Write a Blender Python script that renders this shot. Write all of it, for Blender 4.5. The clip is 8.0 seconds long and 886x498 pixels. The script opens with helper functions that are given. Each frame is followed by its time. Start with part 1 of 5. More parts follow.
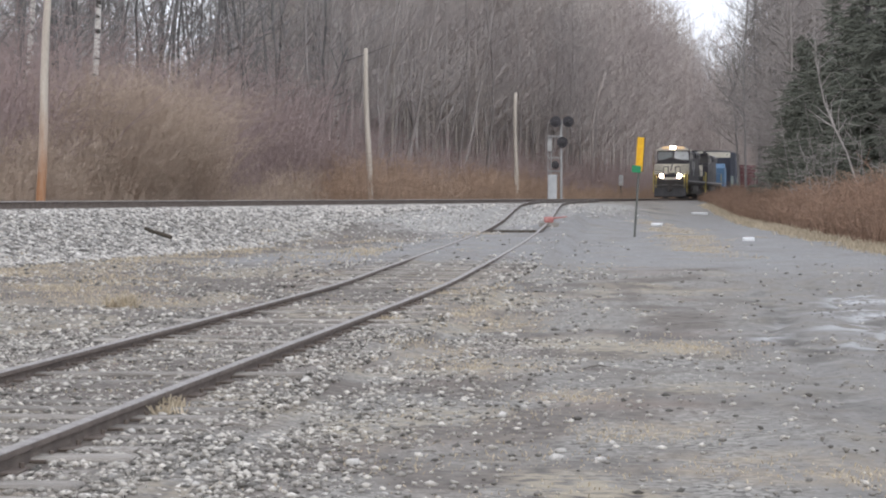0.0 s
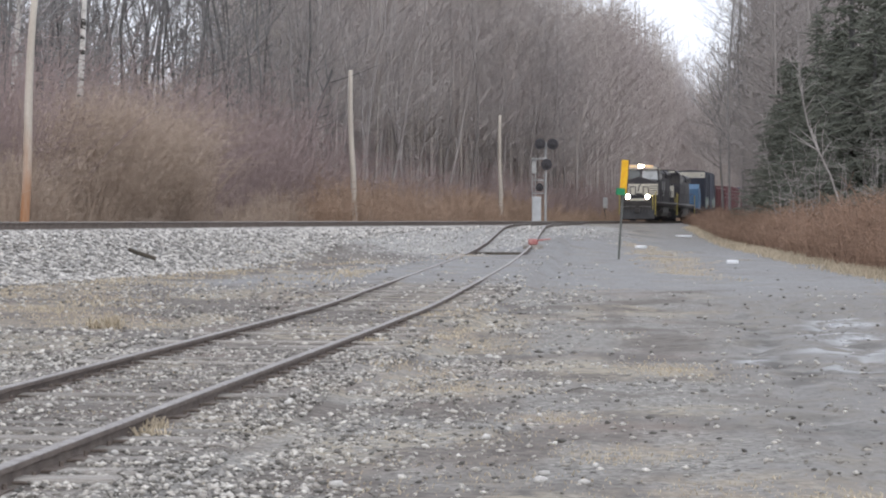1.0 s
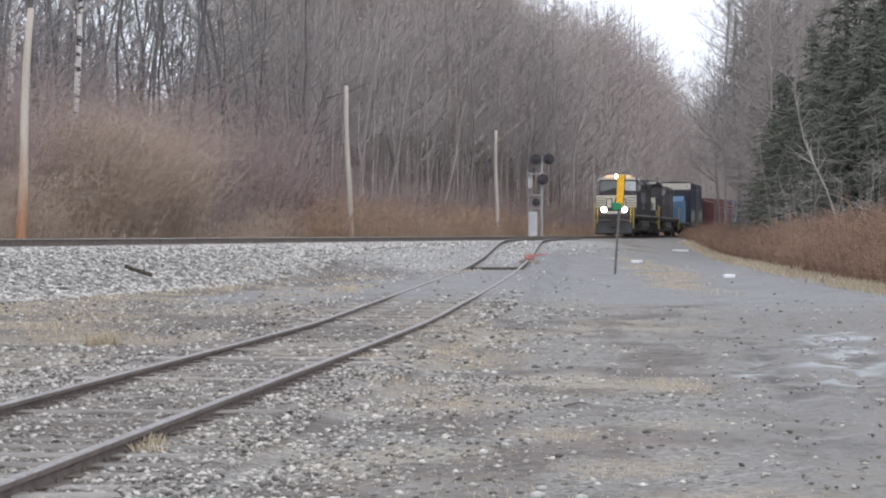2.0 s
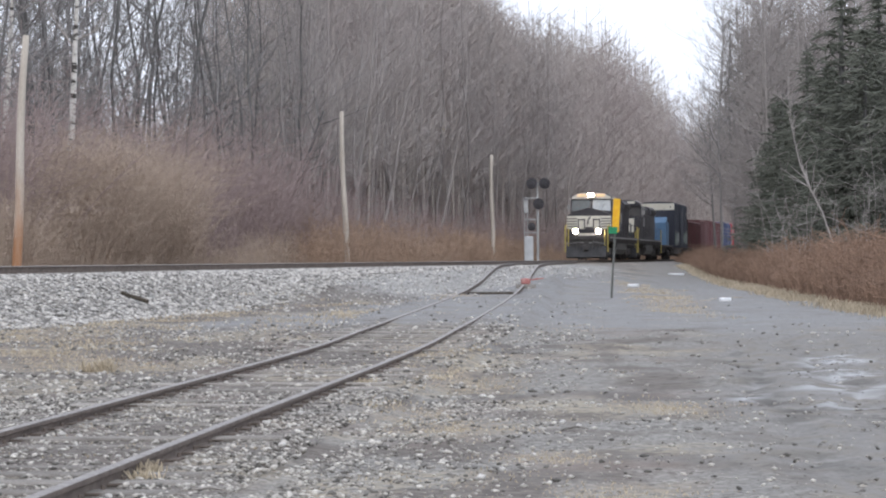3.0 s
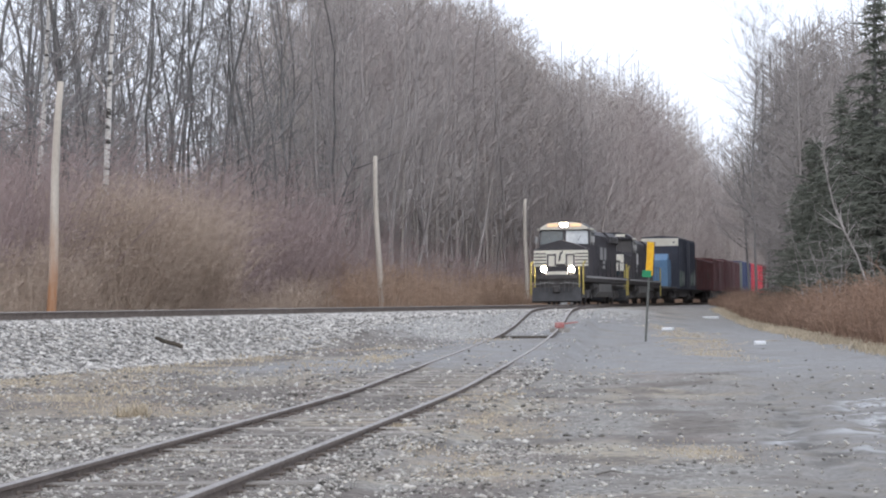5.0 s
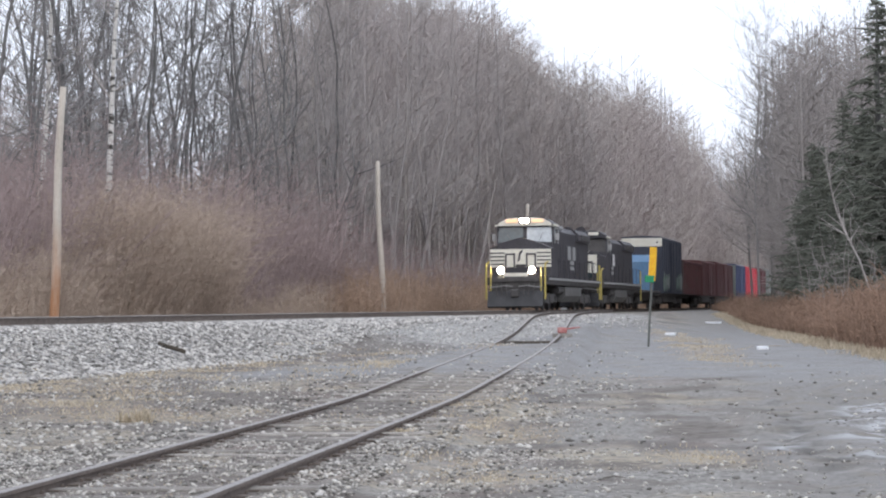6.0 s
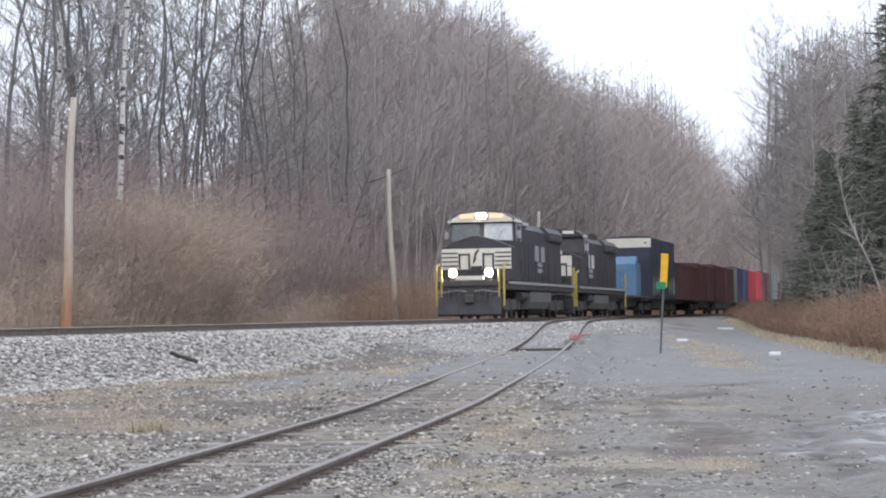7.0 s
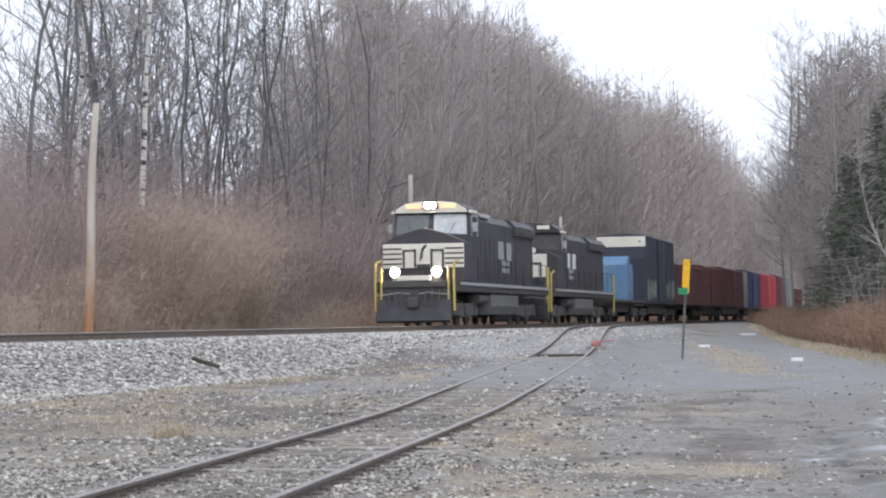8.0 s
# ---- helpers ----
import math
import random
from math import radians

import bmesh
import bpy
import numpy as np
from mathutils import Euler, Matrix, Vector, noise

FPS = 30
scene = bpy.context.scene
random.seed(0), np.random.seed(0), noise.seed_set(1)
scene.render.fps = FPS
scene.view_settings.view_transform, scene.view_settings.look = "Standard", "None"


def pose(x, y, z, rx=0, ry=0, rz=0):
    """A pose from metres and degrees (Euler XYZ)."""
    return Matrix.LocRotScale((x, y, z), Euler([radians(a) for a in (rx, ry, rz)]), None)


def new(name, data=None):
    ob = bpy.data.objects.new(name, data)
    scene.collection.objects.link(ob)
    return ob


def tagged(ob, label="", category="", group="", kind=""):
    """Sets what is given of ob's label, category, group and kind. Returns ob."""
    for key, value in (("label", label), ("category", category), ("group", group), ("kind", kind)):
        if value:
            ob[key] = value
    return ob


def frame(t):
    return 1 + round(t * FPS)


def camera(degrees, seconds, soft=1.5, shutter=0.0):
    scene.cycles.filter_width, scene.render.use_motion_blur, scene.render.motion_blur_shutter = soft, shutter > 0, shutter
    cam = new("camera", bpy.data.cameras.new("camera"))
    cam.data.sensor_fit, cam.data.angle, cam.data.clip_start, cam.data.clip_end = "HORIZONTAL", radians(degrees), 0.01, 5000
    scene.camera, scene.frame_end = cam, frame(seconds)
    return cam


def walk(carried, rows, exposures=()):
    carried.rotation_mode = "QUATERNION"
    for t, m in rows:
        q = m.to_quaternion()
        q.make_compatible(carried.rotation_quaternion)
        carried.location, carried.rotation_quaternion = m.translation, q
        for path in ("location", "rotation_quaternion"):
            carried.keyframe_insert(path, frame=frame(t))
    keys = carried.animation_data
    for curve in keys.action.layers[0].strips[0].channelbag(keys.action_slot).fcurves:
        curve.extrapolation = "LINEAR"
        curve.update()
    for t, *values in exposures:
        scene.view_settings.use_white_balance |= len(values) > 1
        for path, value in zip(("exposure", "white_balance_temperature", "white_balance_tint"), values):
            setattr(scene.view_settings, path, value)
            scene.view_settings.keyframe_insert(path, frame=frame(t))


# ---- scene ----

EYE = (0.0, 0.0, 1.35)
RAIL = 1.27          # top of the main line's rails
SLOPE, SHIFT = 0.1816, -19.21
COS = 1 / math.sqrt(1 + SLOPE * SLOPE)
SIN = SLOPE * COS
V = 16.19            # the train's speed along the track


def main_x(y):
    return SHIFT + SLOPE * y


def main_at(y, s=0.0):
    """A point beside the main line: y along, s metres towards the yard."""
    return main_x(y) + s * COS, y - s * SIN


def off_main(x, y):
    return (x - main_x(y)) * COS


def shot(yaw, pitch, roll):
    """The hand-held camera, turned right by yaw and up by pitch, rolled so that the picture leans clockwise."""
    return Matrix.Translation(EYE) @ pose(0, 0, 0, 0, 0, -yaw) @ pose(0, 0, 0, 90 + pitch) @ pose(0, 0, 0, 0, 0, -roll)


# ---- camera ----
cam = camera(20.66, 8.0, soft=2.1)
walk(cam, [
    (0, shot(0.000, -1.212, 0.000)), (0.5, shot(0.145, -1.039, -0.371)), (1, shot(0.373, -0.694, -0.154)),
    (2.5, shot(0.483, -0.091, 0.184)), (3, shot(0.550, 0.254, 0.374)), (3.5, shot(0.309, 0.389, 0.466)),
    (4, shot(-0.014, 0.820, 0.363)), (5.5, shot(-0.288, 1.340, 0.600)), (6, shot(-0.297, 1.424, 0.566)),
    (6.5, shot(-0.394, 1.766, 0.629)), (7, shot(-0.562, 1.614, 0.963)), (7.5, shot(-0.690, 1.880, 1.130)),
    (8, shot(-1.073, 1.754, 0.896))],
    [(0, 0.03, 6620, 9), (1, 0.03, 6560, 9), (3.5, 0.04, 6400, 9), (8, 0.04, 6370, 9)])

# ---- light: a bright overcast winter sky ----
world = bpy.data.worlds.new("overcast")
scene.world = world
world.use_nodes = True
wn, wl = world.node_tree.nodes, world.node_tree.links
wn.clear()
sky = wn.new("ShaderNodeTexSky")
sky.sky_type, sky.sun_disc = "NISHITA", False
sky.sun_elevation, sky.sun_rotation, sky.dust_density = radians(38), radians(200), 4.0
cloud = wn.new("ShaderNodeMix")
cloud.data_type = "RGBA"
cloud.inputs[0].default_value = 0.86
cloud.inputs[7].default_value = (9.0, 9.35, 10.5, 1)
wl.new(sky.outputs[0], cloud.inputs[6])
bg = wn.new("ShaderNodeBackground")
bg.inputs[1].default_value = 0.132
wl.new(cloud.outputs[2], bg.inputs[0])
wo = wn.new("ShaderNodeOutputWorld")
wl.new(bg.outputs[0], wo.inputs[0])
sun = new("sun", bpy.data.lights.new("sun", "SUN"))
sun.data.energy, sun.data.angle, sun.data.color = 0.6, radians(30), (1.0, 0.97, 0.93)
sun.matrix_world = pose(0, 0, 60, 50, 0, 20)


# ---- materials ----
def lin(c):
    return tuple(c) + (1.0,)


def mat(name, c1, c2=None, scale=3.0, rough=0.8, bump=0.0, metal=0.0, fine=40.0, spots=None, spot_at=0.62, rnd=0.0, island=0.0, stretch=(1, 1, 1), spec=0.4):
    """A surface of two colours at two scales, with grain, optional stains and relief."""
    m = bpy.data.materials.new(name)
    m.use_nodes = True
    n, l = m.node_tree.nodes, m.node_tree.links
    b = n["Principled BSDF"]
    b.inputs["Roughness"].default_value, b.inputs["Metallic"].default_value = rough, metal
    b.inputs["Specular IOR Level"].default_value = spec
    c2 = c2 or tuple(v * 0.7 for v in c1)
    tc = n.new("ShaderNodeTexCoord")
    mp = n.new("ShaderNodeMapping")
    mp.inputs[3].default_value = stretch
    l.new(tc.outputs["Object"], mp.inputs[0])

    def noise_node(sc, detail):
        t = n.new("ShaderNodeTexNoise")
        t.inputs["Scale"].default_value, t.inputs["Detail"].default_value = sc, detail
        l.new(mp.outputs[0], t.inputs["Vector"])
        return t

    def mixc(fac, a, bb, blend="MIX"):
        x = n.new("ShaderNodeMix")
        x.data_type, x.blend_type = "RGBA", blend
        for sock, v in ((0, fac), (6, a), (7, bb)):
            if isinstance(v, (int, float, tuple)):
                x.inputs[sock].default_value = v
            else:
                l.new(v, x.inputs[sock])
        return x.outputs[2]

    def ramp(fac, lo, hi):
        r = n.new("ShaderNodeMapRange")
        r.inputs[1].default_value, r.inputs[2].default_value = lo, hi
        l.new(fac, r.inputs[0])
        return r.outputs[0]

    big, small = noise_node(scale, 5), noise_node(fine, 3)
    col = mixc(ramp(big.outputs[0], 0.3, 0.7), lin(c1), lin(c2))
    col = mixc(0.35, col, mixc(ramp(small.outputs[0], 0.25, 0.75), (0.25, 0.25, 0.25, 1), (0.75, 0.75, 0.75, 1)), "OVERLAY")
    if spots:
        st = noise_node(scale * 2.3, 6)
        col = mixc(ramp(st.outputs[0], spot_at, spot_at + 0.08), col, lin(spots))
    if rnd or island:
        if rnd:
            src = n.new("ShaderNodeObjectInfo").outputs["Random"]
        else:
            src = n.new("ShaderNodeNewGeometry").outputs["Random Per Island"]
        hv = n.new("ShaderNodeHueSaturation")
        k = rnd or island
        mr = n.new("ShaderNodeMapRange")
        mr.inputs[3].default_value, mr.inputs[4].default_value = 1 - k * 0.65, 1 + k
        l.new(src, mr.inputs[0])
        l.new(mr.outputs[0], hv.inputs["Value"])
        l.new(col, hv.inputs["Color"])
        col = hv.outputs[0]
    l.new(col, b.inputs["Base Color"])
    if bump:
        bp = n.new("ShaderNodeBump")
        bp.inputs["Strength"].default_value = bump
        bp.inputs["Distance"].default_value = 0.02
        l.new(small.outputs[0], bp.inputs["Height"])
        l.new(bp.outputs[0], b.inputs["Normal"])
    return m


def glow(name, c, power):
    m = bpy.data.materials.new(name)
    m.use_nodes = True
    b = m.node_tree.nodes["Principled BSDF"]
    b.inputs["Base Color"].default_value = lin(c)
    b.inputs["Emission Color"].default_value, b.inputs["Emission Strength"].default_value = lin(c), power
    return m


M_STEEL = mat("worn_rail_steel", (0.2, 0.182, 0.172), (0.36, 0.338, 0.325), 9, 0.5, 0.2, 0.3, 60)
M_RUST = mat("rusty_rail_side", (0.11, 0.09, 0.079), (0.18, 0.148, 0.128), 7, 0.85, 0.4, 0.0, 70)
M_TIE = mat("weathered_tie_wood", (0.17, 0.155, 0.14), (0.36, 0.34, 0.315), 3, 0.95, 0.6, 0, 30, stretch=(1, 8, 8), rnd=0.35)
M_STONE = mat("grey_ballast_stone", (0.4, 0.388, 0.362), (0.25, 0.232, 0.21), 8, 0.95, 0.5, 0, 60, island=1.05)
M_BALLAST = mat("pale_bank_ballast", (0.43, 0.418, 0.4), (0.31, 0.293, 0.272), 6, 0.9, 0.5, 0, 60, island=0.95)
M_PALE = mat("pale_limestone", (0.66, 0.65, 0.63), (0.52, 0.5, 0.47), 9, 0.85, 0.4, 0, 50, rnd=0.15)
M_BARK = mat("grey_bark", (0.09, 0.088, 0.088), (0.168, 0.165, 0.163), 0.7, 0.95, 0.3, 0, 12, rnd=0.4, stretch=(1, 1, 0.3))
M_TWIG = mat("grey_brown_twigs", (0.335, 0.306, 0.297), (0.42, 0.388, 0.37), 0.25, 0.95, 0, 0, 6, rnd=0.3)
M_DARKTWIG = mat("dark_grey_twigs", (0.182, 0.175, 0.175), (0.27, 0.261, 0.258), 0.25, 0.95, 0, 0, 6, rnd=0.3)
# Lighter bark for the farther trees, with their haze painted into it.
M_PALEBARK = mat("haze_pale_grey_bark", (0.28, 0.256, 0.248), (0.38, 0.352, 0.34), 0.7, 0.95, 0.3, 0, 12, rnd=0.35, stretch=(1, 1, 0.3))
M_BIRCH = mat("white_birch_bark", (0.72, 0.7, 0.67), (0.52, 0.5, 0.47), 1.2, 0.85, 0.2, 0, 10, spots=(0.06, 0.055, 0.05), spot_at=0.535, stretch=(0.8, 0.8, 1.9))
M_BRUSH = mat("reddish_brown_brush", (0.31, 0.245, 0.24), (0.36, 0.288, 0.275), 0.3, 0.95, 0, 0, 8, rnd=0.25, island=0)
M_TANBRUSH = mat("tan_dry_brush", (0.48, 0.39, 0.315), (0.41, 0.332, 0.272), 0.5, 0.95, 0, 0, 8, rnd=0.2)
M_HEDGE = mat("rust_brown_dead_weeds", (0.32, 0.215, 0.155), (0.225, 0.15, 0.112), 0.6, 0.95, 0, 0, 6, island=0.35)
M_STRAW = mat("straw_grass", (0.54, 0.465, 0.35), (0.44, 0.375, 0.28), 1.0, 0.95, 0, 0, 12, island=0.3)
M_NEEDLE = mat("dark_conifer_needles", (0.14, 0.152, 0.127), (0.174, 0.18, 0.154), 0.5, 0.95, 0, 0, 6, island=0.15, spec=0.1)
M_RUSTWEED = mat("orange_brown_weeds", (0.42, 0.3, 0.22), (0.35, 0.258, 0.2), 0.5, 0.95, 0, 0, 8, island=0.25)
M_POLE = mat("weathered_pole_wood", (0.58, 0.53, 0.47), (0.46, 0.415, 0.36), 1.0, 0.95, 0.4, 0, 12, stretch=(4, 4, 0.6))
M_SILVER = mat("silver_paint", (0.55, 0.56, 0.57), (0.43, 0.44, 0.45), 2, 0.6, 0.1, 0.2, 20)
M_CASE = mat("grey_white_cabinet_paint", (0.62, 0.65, 0.68), (0.5, 0.53, 0.56), 2, 0.55, 0.05, 0, 20)
# Haze is painted into this black and the grime below: both are lifted.
M_BLACK = mat("haze_lifted_black_loco_paint", (0.06, 0.058, 0.066), (0.083, 0.08, 0.088), 0.8, 0.5, 0.05, 0, 12, spec=0.18)
M_SOOT = mat("grimy_haze_lifted_underframe", (0.07, 0.066, 0.067), (0.108, 0.102, 0.1), 2, 0.8, 0.2, 0, 15)
M_PLOW = mat("dusty_plow_steel", (0.045, 0.046, 0.05), (0.075, 0.075, 0.08), 2, 0.7, 0.1, 0.2, 15)
M_CREAM = mat("cream_white_paint", (0.8, 0.78, 0.7), (0.7, 0.67, 0.58), 2, 0.5, 0.03, 0, 14)
M_WHITE = mat("white_lettering_paint", (0.75, 0.75, 0.75), (0.62, 0.62, 0.62), 2, 0.55, 0, 0, 14)
M_GREYP = mat("grey_sill_paint", (0.4, 0.4, 0.4), (0.3, 0.3, 0.3), 2, 0.6, 0, 0, 14)
M_TANK = mat("dusty_fuel_tank", (0.12, 0.12, 0.12), (0.17, 0.165, 0.16), 1.5, 0.7, 0.1, 0, 15)
M_YELLOW = mat("yellow_handrail_paint", (0.56, 0.46, 0.13), (0.46, 0.37, 0.11), 3, 0.6, 0, 0, 14)
M_SIGNY = mat("yellow_marker_plastic", (0.85, 0.48, 0.02), (0.72, 0.4, 0.02), 3, 0.5, 0, 0, 14)
M_GREEN = mat("green_marker_plastic", (0.02, 0.28, 0.12), (0.02, 0.2, 0.09), 3, 0.5, 0, 0, 14)
M_POST = mat("dull_steel_post", (0.11, 0.12, 0.11), (0.16, 0.16, 0.15), 3, 0.7, 0.1, 0.3, 20)
M_GLASS = mat("cab_window_glass", (0.05, 0.07, 0.08), (0.06, 0.08, 0.09), 1, 0.08, 0, 0, 5, spec=0.9)
M_MAROON = mat("faded_maroon_car_paint", (0.17, 0.07, 0.074), (0.12, 0.056, 0.06), 0.7, 0.75, 0.1, 0, 9, spots=(0.12, 0.08, 0.07))
M_NAVY = mat("dark_blue_car_paint", (0.05, 0.058, 0.085), (0.068, 0.073, 0.095), 0.7, 0.7, 0.1, 0, 9)
M_LBLUE = mat("light_blue_car_paint", (0.1, 0.21, 0.37), (0.15, 0.25, 0.38), 0.8, 0.65, 0.1, 0, 9)
M_BLUEC = mat("blue_car_paint", (0.05, 0.07, 0.17), (0.08, 0.1, 0.19), 0.8, 0.65, 0.1, 0, 9)
M_RED = mat("bright_red_car_paint", (0.62, 0.075, 0.1), (0.5, 0.06, 0.08), 0.7, 0.65, 0.1, 0, 9)
M_GREYC = mat("grey_green_car_paint", (0.22, 0.25, 0.24), (0.3, 0.32, 0.31), 0.7, 0.7, 0.1, 0, 9)
M_GRAF = mat("green_and_grey_graffiti", (0.1, 0.15, 0.13), (0.24, 0.26, 0.26), 1.6, 0.6, 0, 0, 6, spots=(0.08, 0.24, 0.13), spot_at=0.55)
# Pale base colour paints in the sky's reflection on one windscreen pane.
M_SKYGLASS = mat("windscreen_painted_reflection", (0.5, 0.54, 0.57), (0.42, 0.46, 0.5), 1, 0.12, 0, 0, 5, spec=0.8)
M_HEAD = glow("headlamp_lens", (1.0, 0.84, 0.64), 200)
M_NUMB = glow("lit_number_board", (1.0, 0.68, 0.4), 0.45)
M_MUD = mat("wet_mud", (0.1, 0.09, 0.08), (0.15, 0.135, 0.12), 6, 0.6, 0.3, 0, 40)
# Paler than the nearer twigs: distance haze is painted into the colour.
M_FARTWIG = mat("haze_pale_far_twigs", (0.435, 0.382, 0.376), (0.46, 0.42, 0.384), 0.06, 0.95, 0, 0, 3)
M_REDP = mat("faded_red_paint", (0.36, 0.09, 0.085), (0.5, 0.3, 0.28), 8, 0.7, 0.1, 0, 30)
M_LOG = mat("rotten_dark_wood", (0.05, 0.045, 0.035), (0.09, 0.075, 0.06), 5, 0.95, 0.5, 0, 40)
M_PLASTIC = mat("white_litter_plastic", (0.8, 0.82, 0.85), (0.7, 0.72, 0.75), 5, 0.5, 0.1, 0, 30)


# ---- mesh code ----
class Geo:
    def __init__(self):
        self.v, self.f = [], []

    def add(self, vs, fs):
        o = len(self.v)
        self.v += [tuple(p) for p in vs]
        self.f += [tuple(i + o for i in q) for q in fs]
        return self

    def box(self, x0, x1, y0, y1, z0, z1, c=0.0):
        """A box; c cuts its corners along x, y and z a little, so that its edges catch light."""
        if c <= 0:
            v = [(x, y, z) for x in (x0, x1) for y in (y0, y1) for z in (z0, z1)]
            return self.add(v, [(0, 1, 3, 2), (4, 6, 7, 5), (0, 4, 5, 1), (2, 3, 7, 6), (0, 2, 6, 4), (1, 5, 7, 3)])
        ring = [(y0 + c, z0), (y1 - c, z0), (y1, z0 + c), (y1, z1 - c), (y1 - c, z1), (y0 + c, z1), (y0, z1 - c), (y0, z0 + c)]
        cy, cz = (y0 + y1) / 2, (z0 + z1) / 2
        k = 1 - 2 * c / max(y1 - y0, z1 - z0, 1e-6)
        inner = [(cy + (y - cy) * k, cz + (z - cz) * k) for y, z in ring]
        v = [(x0, y, z) for y, z in inner] + [(x0 + c, y, z) for y, z in ring] + [(x1 - c, y, z) for y, z in ring] + [(x1, y, z) for y, z in inner]
        fs = [tuple(range(7, -1, -1)), tuple(range(24, 32))]
        for r in range(3):
            for i in range(8):
                j = (i + 1) % 8
                fs.append((r * 8 + i, r * 8 + j, r * 8 + 8 + j, r * 8 + 8 + i))
        return self.add(v, fs)

    def prism(self, poly, a0, a1, axis="y"):
        """A polygon swept from a0 to a1 along an axis. The polygon's pairs are the other two axes in order."""
        def at(p, a):
            return {"x": (a, p[0], p[1]), "y": (p[0], a, p[1]), "z": (p[0], p[1], a)}[axis]
        n = len(poly)
        v = [at(p, a0) for p in poly] + [at(p, a1) for p in poly]
        return self.add(v, [tuple(range(n - 1, -1, -1)), tuple(range(n, 2 * n))] + [(i, (i + 1) % n, n + (i + 1) % n, n + i) for i in range(n)])

    def tube(self, p, q, r0, r1=None, n=6, cap=True):
        r0, r1 = float(r0), float(r0 if r1 is None else r1)
        p, q = Vector(p), Vector(q)
        d = (q - p).normalized()
        a = d.orthogonal().normalized()
        b = d.cross(a)
        ring = [(math.cos(2 * math.pi * i / n), math.sin(2 * math.pi * i / n)) for i in range(n)]
        v = [p + r0 * (a * c + b * s) for c, s in ring] + [q + r1 * (a * c + b * s) for c, s in ring]
        f = [(i, (i + 1) % n, n + (i + 1) % n, n + i) for i in range(n)]
        if cap:
            f += [tuple(range(n - 1, -1, -1)), tuple(range(n, 2 * n))]
        return self.add(v, f)

    def loft(self, pts, radii, n=8):
        """One closed tapering limb through points."""
        v, f = [], []
        for i, p in enumerate(pts):
            d = (Vector(pts[min(i + 1, len(pts) - 1)]) - Vector(pts[max(i - 1, 0)])).normalized()
            a = Vector((0, 1, 0)).cross(d).normalized()
            b = d.cross(a)
            v += [Vector(p) + float(radii[i]) * (a * math.cos(2 * math.pi * k / n) + b * math.sin(2 * math.pi * k / n)) for k in range(n)]
        for i in range(len(pts) - 1):
            f += [(i * n + k, i * n + (k + 1) % n, (i + 1) * n + (k + 1) % n, (i + 1) * n + k) for k in range(n)]
        f += [tuple(range(n - 1, -1, -1)), tuple(range((len(pts) - 1) * n, len(pts) * n))]
        return self.add(v, f)

    def bar(self, pts, r, n=5):
        for a, b in zip(pts, pts[1:]):
            self.tube(a, b, r, r, n)
        return self

    def ball(self, c, r, n=8, squash=1.0):
        v, f = [], []
        for i in range(1, n // 2):
            th = math.pi * i / (n // 2)
            for j in range(n):
                ph = 2 * math.pi * j / n
                v.append((c[0] + r * math.sin(th) * math.cos(ph), c[1] + r * math.sin(th) * math.sin(ph), c[2] + r * squash * math.cos(th)))
        rows = n // 2 - 1
        for i in range(rows - 1):
            for j in range(n):
                f.append((i * n + j, i * n + (j + 1) % n, (i + 1) * n + (j + 1) % n, (i + 1) * n + j))
        f.append(tuple(range(n)))
        f.append(tuple(reversed(range((rows - 1) * n, rows * n))))
        return self.add(v, f)

    def mesh(self, name, material, smooth=False):
        me = bpy.data.meshes.new(name)
        me.from_pydata(self.v, [], self.f)
        bm = bmesh.new()
        bm.from_mesh(me)
        if len(self.f) < 4000:
            bmesh.ops.recalc_face_normals(bm, faces=bm.faces)
        bm.to_mesh(me)
        bm.free()
        if smooth:
            me.polygons.foreach_set("use_smooth", [True] * len(me.polygons))
        me.materials.append(material)
        return me


class Twigs:
    """Many thin three-sided tapered stems in one mesh."""
    def __init__(self):
        self.rows = []

    def tube(self, p, q, r0, r1, n=3, cap=False):
        self.rows.append((p[0], p[1], p[2], q[0], q[1], q[2], r0, r1))

    def mesh(self, name, material, smooth=False):
        a = np.array(self.rows, float)
        p, q, r0, r1 = a[:, 0:3], a[:, 3:6], a[:, 6:7], a[:, 7:8]
        d = q - p
        d /= np.linalg.norm(d, axis=1, keepdims=True) + 1e-9
        ref = np.where(np.abs(d[:, 2:3]) > 0.8, np.array([[1.0, 0, 0]]), np.array([[0, 0, 1.0]]))
        u = np.cross(d, ref)
        u /= np.linalg.norm(u, axis=1, keepdims=True)
        w = np.cross(d, u)
        vs = []
        for c, r in ((p, r0), (q, r1)):
            for k in range(3):
                t = 2 * math.pi * k / 3
                vs.append(c + r * (u * math.cos(t) + w * math.sin(t)))
        v = np.stack(vs, 1).reshape(-1, 3)
        n = len(a)
        base = np.arange(n)[:, None, None] * 6
        f = (base + np.array([[[0, 1, 4, 3], [1, 2, 5, 4], [2, 0, 3, 5]]])).reshape(-1, 4)
        return quads_mesh(name, v, f, material)


def quads_mesh(name, v, f, material):
    """A mesh from arrays; f has rows of three or four corners."""
    k = f.shape[1]
    me = bpy.data.meshes.new(name)
    me.vertices.add(len(v))
    me.vertices.foreach_set("co", v.astype(np.float32).ravel())
    me.loops.add(len(f) * k)
    me.loops.foreach_set("vertex_index", f.astype(np.int32).ravel())
    me.polygons.add(len(f))
    me.polygons.foreach_set("loop_start", np.arange(len(f), dtype=np.int32) * k)
    me.materials.append(material)
    me.update(calc_edges=True)
    return me


